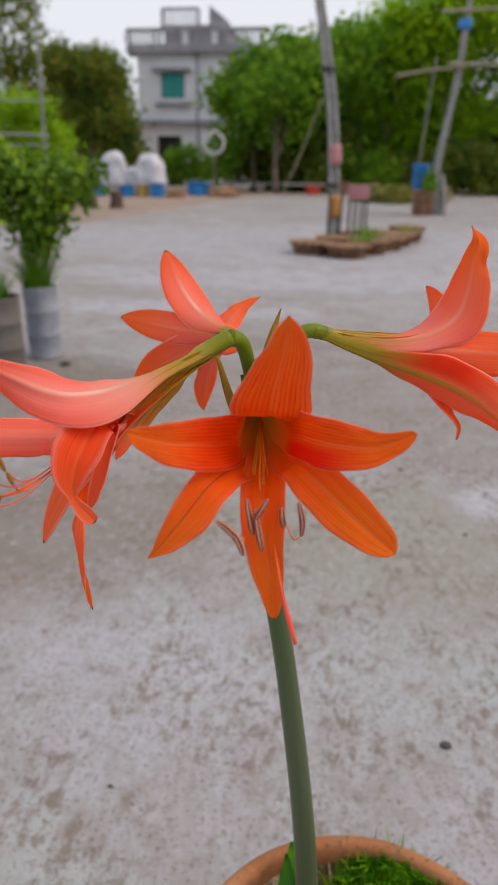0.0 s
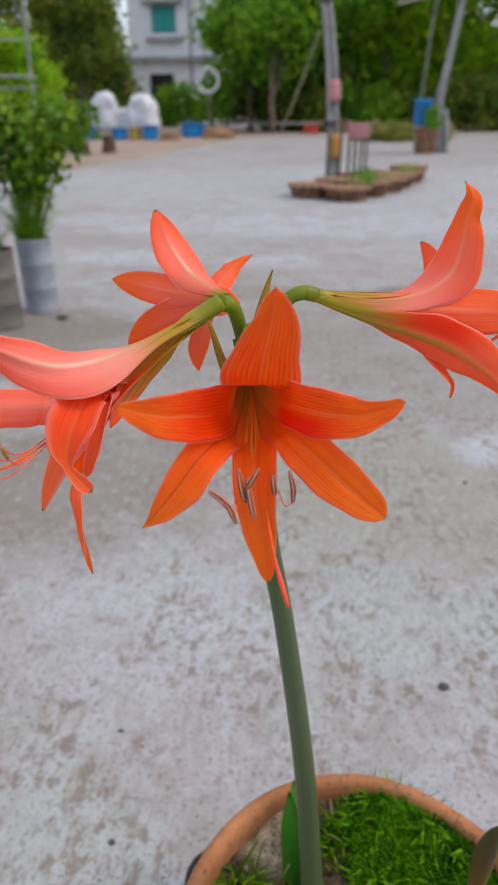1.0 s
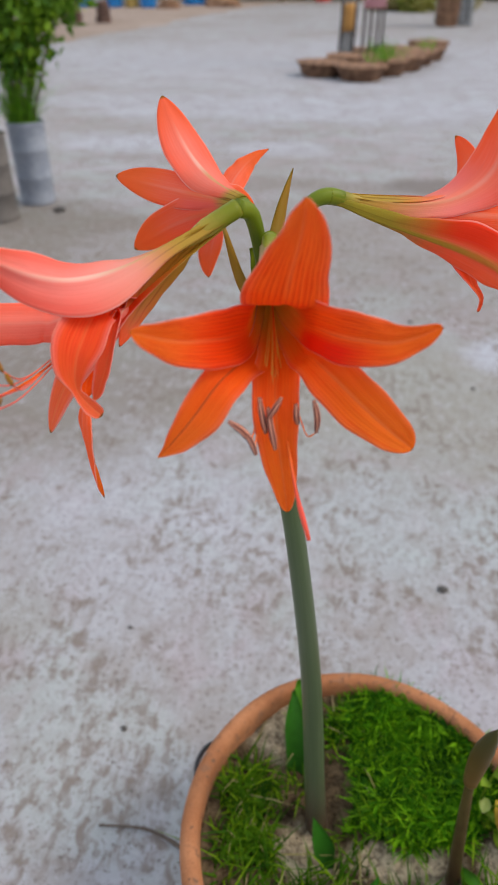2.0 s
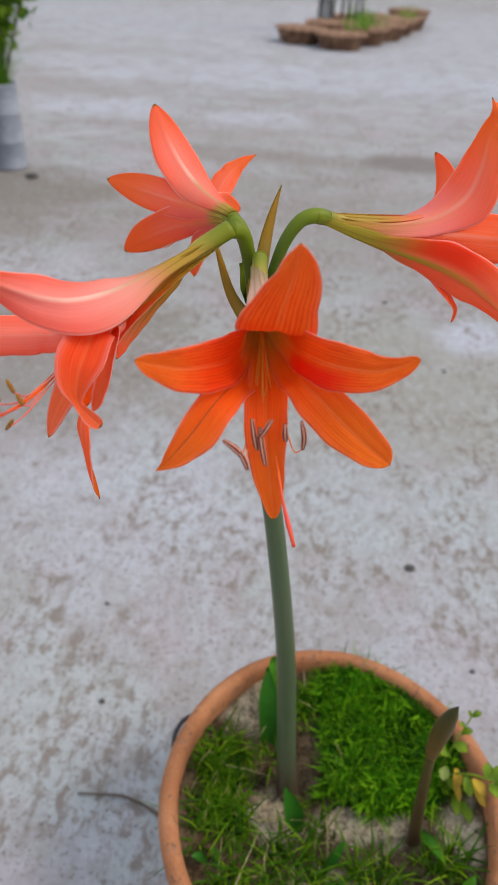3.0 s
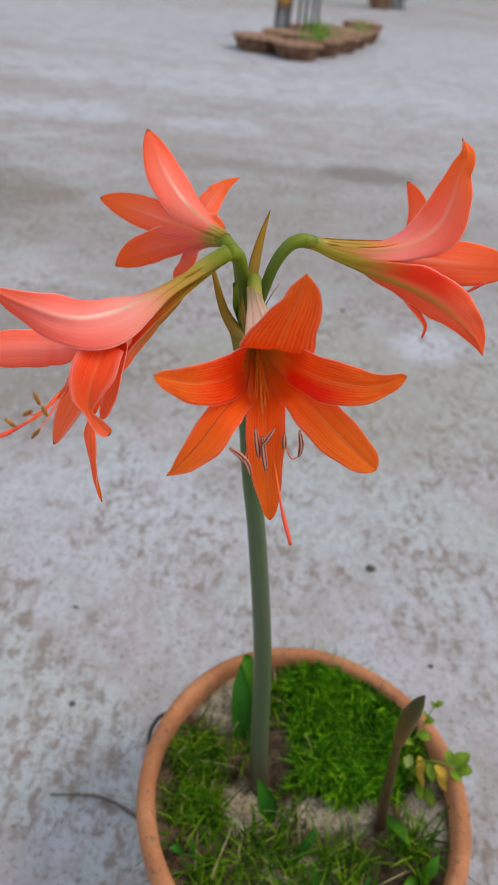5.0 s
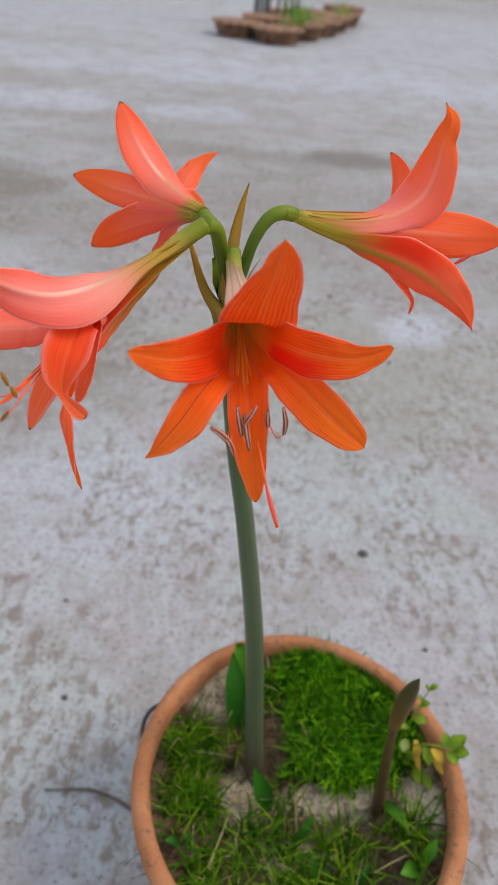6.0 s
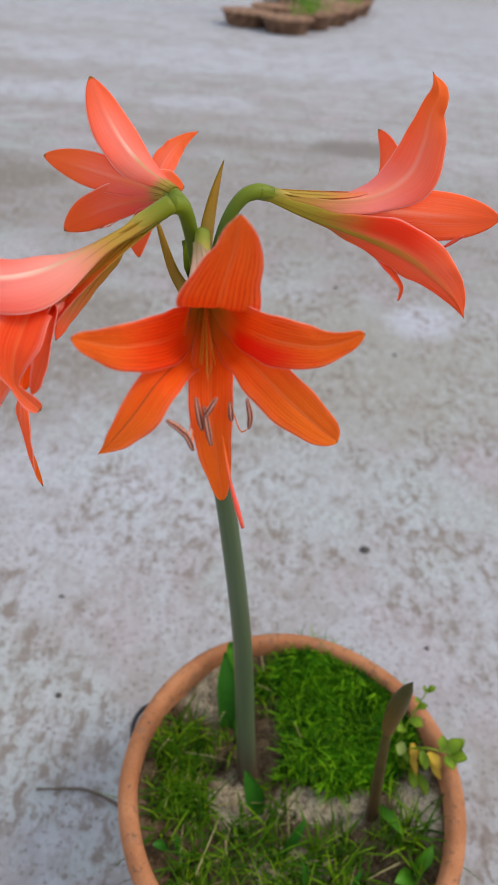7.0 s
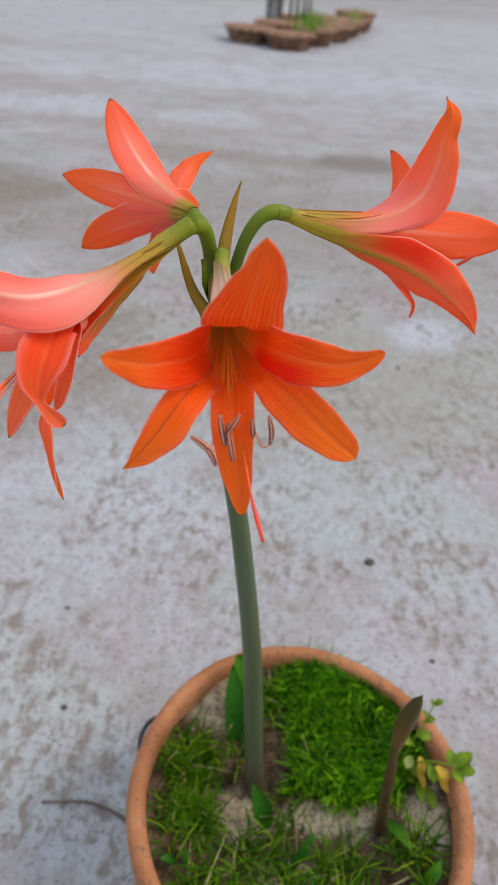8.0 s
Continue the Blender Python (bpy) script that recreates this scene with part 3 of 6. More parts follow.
# ---- ground ----
def build_ground():
    bm = bmesh.new()
    bmesh.ops.create_grid(bm, x_segments=40, y_segments=40, size=1500.0)
    for v in bm.verts:
        v.co.z = -0.03
    ob = part("ground", bm, M_EARTH)
    tagged(ob, "bare brown earth reaching to the far trees", "ground", kind="structure")
    # the poured yard: a slab with an uneven edge towards the earth
    bm = bmesh.new()
    rng = random.Random(5)
    edge = [(-9, -8), (-8.5, 4), (-6.3, 9.6), (-4.9, 11.0), (-4.6, 13.5), (-4.3, 16.5), (-3.9, 21), (-3.1, 27), (-1.5, 29.5), (3, 31), (8, 31.5), (16, 32), (22, 26), (22, -8)]
    ring = []
    for (a, b), (c, d) in zip(edge, edge[1:] + edge[:1]):
        for k in range(6):
            f = k / 6
            ring.append((a + (c - a) * f + rng.uniform(-0.15, 0.15), b + (d - b) * f + rng.uniform(-0.15, 0.15)))
    top = [bm.verts.new((x, y, 0.0)) for x, y in ring]
    low = [bm.verts.new((x, y, -0.06)) for x, y in ring]
    bm.faces.new(top)
    for k in range(len(top)):
        q = (k + 1) % len(top)
        bm.faces.new((top[q], top[k], low[k], low[q]))
    bmesh.ops.recalc_face_normals(bm, faces=bm.faces)
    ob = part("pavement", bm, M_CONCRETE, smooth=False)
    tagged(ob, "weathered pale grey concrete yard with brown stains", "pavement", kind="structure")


# ---- the potted plant ----
POT = Vector((0.009, 0.012, 0.0))
SOIL = 0.168


def soil_height(x, y):
    r = math.hypot(x - POT.x, y - POT.y)
    bank = max(0.0, min(1.0, (0.55 * x + y - 0.03) / 0.10))
    return SOIL - 0.008 + 0.012 * bank * bank * (3 - 2 * bank) + 0.034 * min(1.0, r / 0.172) ** 2.6 - 0.016 * math.exp(-((x + 0.042) ** 2 + (y - 0.028) ** 2) / 0.0018) + 0.006 * noise.noise(Vector((x * 18, y * 18, 0.3))) + 0.004 * noise.noise(Vector((x * 60, y * 60, 4.0))) + 0.002 * noise.noise(Vector((x * 150, y * 150, 2.0)))


def build_pot():
    pot = thing("flower_pot", POT, "round orange terracotta flower pot standing on the concrete", "flower pot")
    prof = [(0, 0.0), (0.118, 0.0), (0.126, 0.004), (0.152, 0.09), (0.174, 0.172), (0.179, 0.184), (0.1795, 0.200), (0.176, 0.200), (0.1745, 0.19), (0.168, 0.16), (0.144, 0.08), (0.118, 0.022), (0, 0.02)]
    part("pot_body", lathe(prof, POT, 96, wobble=0.008), M_POT, pot)
    lip = [(0.1745, 0.196), (0.1815, 0.189), (0.1865, 0.1925), (0.1905, 0.203), (0.1915, 0.217), (0.1895, 0.2265), (0.185, 0.2315), (0.1805, 0.2325), (0.176, 0.2305), (0.1735, 0.225), (0.1725, 0.214), (0.1745, 0.196)]
    lip = [(r * 1.012 if r > 0.182 else r, z) for r, z in lip]
    part("pot_rim", lathe(lip, POT, 120, wobble=0.010), M_POT, pot, "thick rounded terracotta rim with dark specks")
    # soil with a rough top
    bm = bmesh.new()
    rings = 44
    rows = [[bm.verts.new((POT.x, POT.y, soil_height(POT.x, POT.y)))]]
    for k in range(1, rings + 1):
        r = 0.1755 * k / rings
        row = []
        for j in range(110):
            a = 2 * math.pi * j / 110
            x, y = POT.x + r * math.cos(a), POT.y + r * math.sin(a)
            row.append(bm.verts.new((x, y, soil_height(x, y))))
        rows.append(row)
    for j in range(110):
        bm.faces.new((rows[0][0], rows[1][j], rows[1][(j + 1) % 110]))
    for a, b in zip(rows[1:], rows[2:]):
        for j in range(110):
            q = (j + 1) % 110
            bm.faces.new((a[j], b[j], b[q], a[q]))
    low = [bm.verts.new((v.co.x, v.co.y, v.co.z - 0.02)) for v in rows[-1]]
    for j in range(110):
        q = (j + 1) % 110
        bm.faces.new((rows[-1][j], low[j], low[q], rows[-1][q]))
    whole("soil", bm, M_SOIL, (POT.x, POT.y, 0.15), "crumbly brown potting soil filling the flower pot", "soil", kind="stuff")


def blades_mesh(roots, rng, length, width, lean):
    """Arrays for curved grass blades: two quads and a tip each."""
    verts, faces = [], []
    for x, y, z, k in roots:
        a = rng.uniform(0, 2 * math.pi)
        L, w = length * k * rng.uniform(0.6, 1.3), width * rng.uniform(0.7, 1.3)
        out = lean * rng.uniform(0.3, 1.5)
        d, s = Vector((math.cos(a), math.sin(a), 0)), Vector((-math.sin(a), math.cos(a), 0))
        b = Vector((x, y, z - 0.002))
        pts = [(0.0, 0.9), (0.4, 1.0), (0.75, 0.7), (1.0, 0.0)]
        i = len(verts)
        for f, ww in pts:
            c = b + Vector((0, 0, 1)) * (L * f * (1 - 0.35 * out * f)) + d * (L * out * f * f)
            if ww:
                verts.append(tuple(c - s * w * ww + Vector((0, 0, 0.15 * w))))
                verts.append(tuple(c + s * w * ww))
            else:
                verts.append(tuple(c))
        faces += [(i, i + 1, i + 3, i + 2), (i + 2, i + 3, i + 5, i + 4), (i + 4, i + 5, i + 6)]
    return verts, faces


def in_pot(x, y, r=0.174):
    return math.hypot(x - POT.x, y - POT.y) < r


BARE = [(-0.062, 0.008, 0.032, 0.030), (0.052, 0.010, 0.046, 0.018), (0.100, 0.010, 0.022, 0.018), (-0.104, 0.122, 0.036, 0.030), (0.156, 0.014, 0.030, 0.030), (-0.014, 0.085, 0.016, 0.040), (-0.070, 0.060, 0.022, 0.040)]


def is_bare(x, y):
    wob = 1.22 + 0.5 * noise.noise(Vector((x * 30, y * 30, 1.7)))
    return any((x - a) ** 2 / (c * wob) ** 2 + (y - b) ** 2 / (d * wob) ** 2 < 1 for a, b, c, d in BARE)


def build_grass():
    rng = random.Random(11)
    dense, sparse, fringe, straw = [], [], [], []
    # the thick cushion behind and beside the stem
    while len(dense) < 11000:
        x, y = rng.uniform(-0.03, 0.18), rng.uniform(0.015, 0.19)
        edge = noise.noise(Vector((x * 22, y * 22, 7))) * 0.025
        inside = (x - 0.070) ** 2 / (0.108 + edge) ** 2 + (y - 0.112) ** 2 / (0.092 + edge) ** 2 < 1 - 0.45 * rng.random() ** 2
        if inside and in_pot(x, y, 0.1755) and not is_bare(x, y):
            dense.append((x, y, soil_height(x, y), 0.8 + 0.5 * noise.noise(Vector((x * 40, y * 40, 3))) + (0.12 if not in_pot(x, y, 0.160) else 0.0)))
    # a loose clump on one side, a ragged fringe in front, single tufts between
    tufts = []
    while len(tufts) < 185:
        a, r = rng.uniform(0, 2 * math.pi), 0.172 * math.sqrt(rng.random())
        x, y = POT.x + r * math.cos(a), POT.y + r * math.sin(a)
        side = (x + 0.118) ** 2 / 0.048**2 + (y - 0.045) ** 2 / 0.058**2 < 1
        front = y < -0.015 + 0.012 * noise.noise(Vector((x * 25, 0, 0)))
        if is_bare(x, y) and rng.random() < 0.94:
            continue
        if side or rng.random() < (0.42 if front else 0.22):
            tufts.append((x, y, side, front))
    for x, y, side, front in tufts:
        k = rng.uniform(0.6, 1.2)
        for _ in range(rng.randint(16, 28) if side else rng.randint(6, 15)):
            u, v = x + rng.gauss(0, 0.007), y + rng.gauss(0, 0.007)
            if in_pot(u, v, 0.160):
                (straw if rng.random() < 0.05 else fringe if front and rng.random() < 0.5 else sparse).append((u, v, soil_height(u, v), k))
    v, f = blades_mesh(dense, rng, 0.0275, 0.00112, 0.80)
    tagged(cloud("grass_cushion", v, f, M_GRASS, at=(0.05, 0.09, SOIL)), "thick bright green grass cushion growing in the pot", "grass", kind="stuff")
    v, f = blades_mesh(sparse, rng, 0.032, 0.00125, 0.9)
    tagged(cloud("grass_tufts", v, f, M_GRASS_LONG, at=(0, 0, SOIL)), "loose green grass tufts growing on the potting soil", "grass", kind="stuff")
    v, f = blades_mesh(fringe, rng, 0.052, 0.0010, 0.9)
    tagged(cloud("grass_fringe", v, f, M_GRASS_LONG, at=(0, -0.08, SOIL)), "long yellow green grass blades along the pot rim", "grass", kind="stuff")
    v, f = blades_mesh(straw, rng, 0.034, 0.0008, 1.3)
    tagged(cloud("dry_grass", v, f, M_DRYGRASS, at=(0, 0, SOIL)), "dry straw-coloured grass blades on the potting soil", "grass", kind="stuff")
    # soil crumbs
    verts, faces = [], []
    for _ in range(1100):
        a, r = rng.uniform(0, 2 * math.pi), 0.165 * math.sqrt(rng.random())
        x, y = POT.x + r * math.cos(a), POT.y + r * math.sin(a)
        s = rng.uniform(0.0008, 0.0030) * rng.uniform(0.6, 1.3) * (2.0 if rng.random() < 0.09 else 1.0)
        c = Vector((x, y, soil_height(x, y) + s * 0.3))
        i = len(verts)
        for d in ((1, 0, 0), (-1, 0, 0), (0, 1, 0), (0, -1, 0), (0, 0, 0.8), (0, 0, -0.8)):
            verts.append(tuple(c + Vector(d) * s * rng.uniform(0.7, 1.3)))
        faces += [(i + a, i + b, i + e) for a, b, e in ((0, 2, 4), (2, 1, 4), (1, 3, 4), (3, 0, 4), (2, 0, 5), (1, 2, 5), (3, 1, 5), (0, 3, 5))]
    tagged(cloud("soil_crumbs", verts, faces, M_SOIL, at=(0, 0, SOIL)), "small brown soil crumbs lying on the potting soil", "soil", kind="stuff")


# ---- the amaryllis ----
def skin_pair(bm, inner, outer, along):
    """Closes two grids of points into a thin petal: inside skin, outside skin and the edge between."""
    n, m = len(inner) - 1, len(inner[0])
    uvl = bm.loops.layers.uv.verify()
    spot = {g[k][j]: (along[k], j / (m - 1)) for g in (inner, outer) for k in range(n + 1) for j in range(m)}
    for grid, slot in ((inner, 0), (outer, 1)):
        for k in range(n):
            for j in range(m - 1):
                vs = [grid[k][j], grid[k][j + 1], grid[k + 1][j + 1], grid[k + 1][j]]
                f = bm.faces.new(vs[::-1] if slot else vs)
                f.material_index = slot
    rim = lambda g: [r[0] for r in g] + g[-1][1:-1] + [r[-1] for r in g][::-1] + g[0][1:-1][::-1]
    ra, rb = rim(inner), rim(outer)
    for k in range(len(ra)):
        q = (k + 1) % len(ra)
        f = bm.faces.new((ra[q], ra[k], rb[k], rb[q]))
        f.material_index = 1
    for f in bm.faces:
        for lp in f.loops:
            lp[uvl].uv = spot[lp.vert]
    bmesh.ops.recalc_face_normals(bm, faces=bm.faces)
    return bm


def smooth_row(values, s):
    """A value on a smooth row of evenly spaced values, s from 0 to 1."""
    x = s * (len(values) - 1)
    i = min(int(x), len(values) - 2)
    f = x - i
    a, b, c, d = (values[max(0, min(len(values) - 1, i + k))] for k in (-1, 0, 1, 2))
    return 0.5 * ((2 * b) + (c - a) * f + (2 * a - 5 * b + 4 * c - d) * f * f + (3 * b - a - 3 * c + d) * f**3)


def loose_petal(line, widths, faces, cup=0.25, ruffle=0.0008, u0=0.0, phase=0.0, lean=0.0, hug=0.0, other=None, mouth=None, roll=0.0, rib=0.0008):
    """A petal that hangs and twists: a line, half widths along it (other: those of the far side), and which way its inside looks."""
    n, m = 56, 17
    path = spline(line, n)
    turn = np.linspace(0, 1, len(faces))
    bm = bmesh.new()
    inner, outer = [], []
    for k, p in enumerate(path):
        s = k / n
        t = (path[min(k + 1, n)] - path[max(k - 1, 0)]).normalized()
        face = Vector([float(np.interp(s, turn, [f[c] for f in faces])) for c in range(3)])
        nin = (face - t * face.dot(t)).normalized()
        side = nin.cross(t)
        plus = max(0.0002, smooth_row(widths, s))
        minus = max(0.0002, smooth_row(other, s)) if other else plus
        tip = math.sqrt(max(0.002, 1 - max(0.0, (s - 0.93) / 0.07) ** 2))
        plus, minus = plus * tip, minus * tip
        ri, ro = [], []
        for j in range(m):
            v = 2 * j / (m - 1) - 1
            w = plus if v > 0 else minus
            full = min(1.0, w / 0.008)
            edge = math.sin(11 * s + phase + 1.3 * v) + 0.5 * math.sin(25 * s + 2.1 * phase + 2.0 * v) + 0.35 * math.sin(47 * s + 3.3 * phase + 4.0 * v)
            h = cup * (1 + hug * max(0.0, 1 - s / 0.4)) * w * (v * v + lean * v * abs(v)) + ruffle * edge * v * v * full * min(1.0, 2.5 * s)
            h -= rib * math.exp(-((v / 0.15) ** 2)) * full
            h -= roll * w * max(0.0, abs(v) - 0.6) ** 2 * max(0.0, s - 0.3)
            h += 0.00022 * math.sin(13.0 * v + phase) * (1 - v * v) * full
            x = p + side * (w * v * (1 + 0.02 * math.sin(37 * s + 5 * phase) * abs(v))) + nin * h
            ri.append(bm.verts.new(x + nin * 0.00028))
            ro.append(bm.verts.new(x - nin * 0.00028))
        inner.append(ri)
        outer.append(ro)
    along = [k / n for k in range(n + 1)]
    if mouth:
        along = [float(np.interp(a, (0, mouth, 1), (0, 0.42, 1))) for a in along]
    return skin_pair(bm, inner, outer, [u0 + (1 - u0) * a for a in along])


def petal_mesh(base, mouth, tip, width, reach=0.55, flare=0.016, push=0.0, twist=0.0, bow=0.0, curl=0.0, phase=0.0, r0=0.0035, r1=0.011, ruffle=0.0012, wrap=1.0, blunt=0.72, taper=0.66, tail=(0, 0, 0), fold=0.0):
    """One petal: the lower half wraps the tube, the upper half flares out to the tip; inner and outer skin."""
    base, mouth, tail = Vector(base), Vector(mouth), Vector(tail)
    tip = Vector(tip) - tail
    axis = (mouth - base).normalized()
    L = (mouth - base).length
    rad = tip - mouth
    rad = (rad - axis * rad.dot(axis)).normalized()
    side = axis.cross(rad).normalized()
    ctrl = (base + rad * r0, base + axis * (L * reach) + rad * r1, mouth + rad * flare + axis * push, tip)
    n, m = 30, 11
    bm = bmesh.new()
    inner, outer = [], []
    steps = [1 - (1 - k / n) ** 1.6 for k in range(n + 1)]
    for k, s in enumerate(steps):
        p = bez(ctrl, s)
        t = (bez(ctrl, min(1, s + 0.01)) - bez(ctrl, max(0, s - 0.01))).normalized()
        b = side
        nin = t.cross(b)
        if nin.dot(-rad) < 0 and s < 0.5:
            nin = -nin
        if k == 0:
            keep = nin
        nin = nin if nin.dot(keep) > 0 else -nin
        keep = nin
        a = twist * max(0.0, (s - 0.35) / 0.65) ** 1.5
        b, nin = math.cos(a) * b + math.sin(a) * nin, math.cos(a) * nin - math.sin(a) * b
        p = p + side * (bow * math.sin(math.pi * s) * s) + tail * max(0.0, (s - 0.62) / 0.38) ** 2
        q = max(0.0, (s - taper) / (1 - taper))
        grow = min(1.0, s / 0.55)
        w = width * (0.30 + 0.70 * grow * grow * (3 - 2 * grow)) * max(0.0006, 1 - q**2.2) ** blunt
        off = (p - base) - axis * (p - base).dot(axis)
        rb = max(0.0042, off.length) if s < 0.5 else max(0.0042, off.length) * (1 + 5.0 * (s - 0.5))
        rb = max(rb, w * 0.75) * (1 + (wrap - 1) * min(1.0, s / 0.4))
        ri, ro = [], []
        for j in range(m):
            v = 2 * j / (m - 1) - 1
            th = v * w / rb
            x = p + b * (rb * math.sin(th)) + nin * (rb * (1 - math.cos(th)))
            full = w / width
            edge = math.sin(9 * s + phase + 1.3 * v) + 0.5 * math.sin(21 * s + 2.1 * phase + 2.0 * v)
            wave = (ruffle * edge * v * v - fold * (1 - abs(v))) * grow * full - 0.0011 * math.exp(-((v / 0.13) ** 2)) * grow * full
            x = x + nin * (wave + curl * v * abs(v) * s * full)
            ri.append(bm.verts.new(x + nin * 0.00028))
            ro.append(bm.verts.new(x - nin * 0.00028))
        inner.append(ri)
        outer.append(ro)
    return skin_pair(bm, inner, outer, steps)


def anther_mesh(a, b, bow, k=1.0):
    a, b = Vector(a), Vector(b)
    return tube([a, (a + b) / 2 + Vector(bow), b], [0.0009 * k, 0.0015 * k, 0.00155 * k, 0.0014 * k, 0.0008 * k], 10, 10, flat=0.8)


def build_flower(plant, base, mouth, petals, neck, inside, filaments=(), style=None, ripe=False, label="", root=0.85):
    """A trumpet flower: the green neck, six petals, stamens with anthers, and the style."""
    fl = part("flower", tube(neck[0], neck[1], 16, 14), M_TUBE, plant, label)
    for p in petals:
        skin = p.get("skin", M_PETAL_OUT2 if p.get("inner") else M_PETAL_OUT)
        shape = {k: v for k, v in p.items() if k not in ("inner", "skin", "face")}
        part("petal", loose_petal(**shape) if "line" in shape else petal_mesh(base, mouth, **shape), [p.get("face", inside), skin], fl)
    start = Vector(base).lerp(Vector(mouth), root) - Vector((0, 0, 0.0100))
    for path, a, b, bow in filaments:
        part("filament", tube([start, *path, a], [0.00028, 0.00036, 0.00036], 14, 6), M_FILAMENT_RIPE if ripe else M_FILAMENT, fl)
        part("anther", anther_mesh(a, Vector(a).lerp(Vector(b), 1.2 if ripe else 1.0), bow, 0.68 if ripe else 1.0), M_ANTHER_RIPE if ripe else M_ANTHER, fl)
    if style:
        part("style", tube([start, *style], [0.0004, 0.0005, 0.0006, 0.0006, 0.0006, 0.0007, 0.0007, 0.0013, 0.0009], 28, 8), M_STYLE, fl)
    return fl


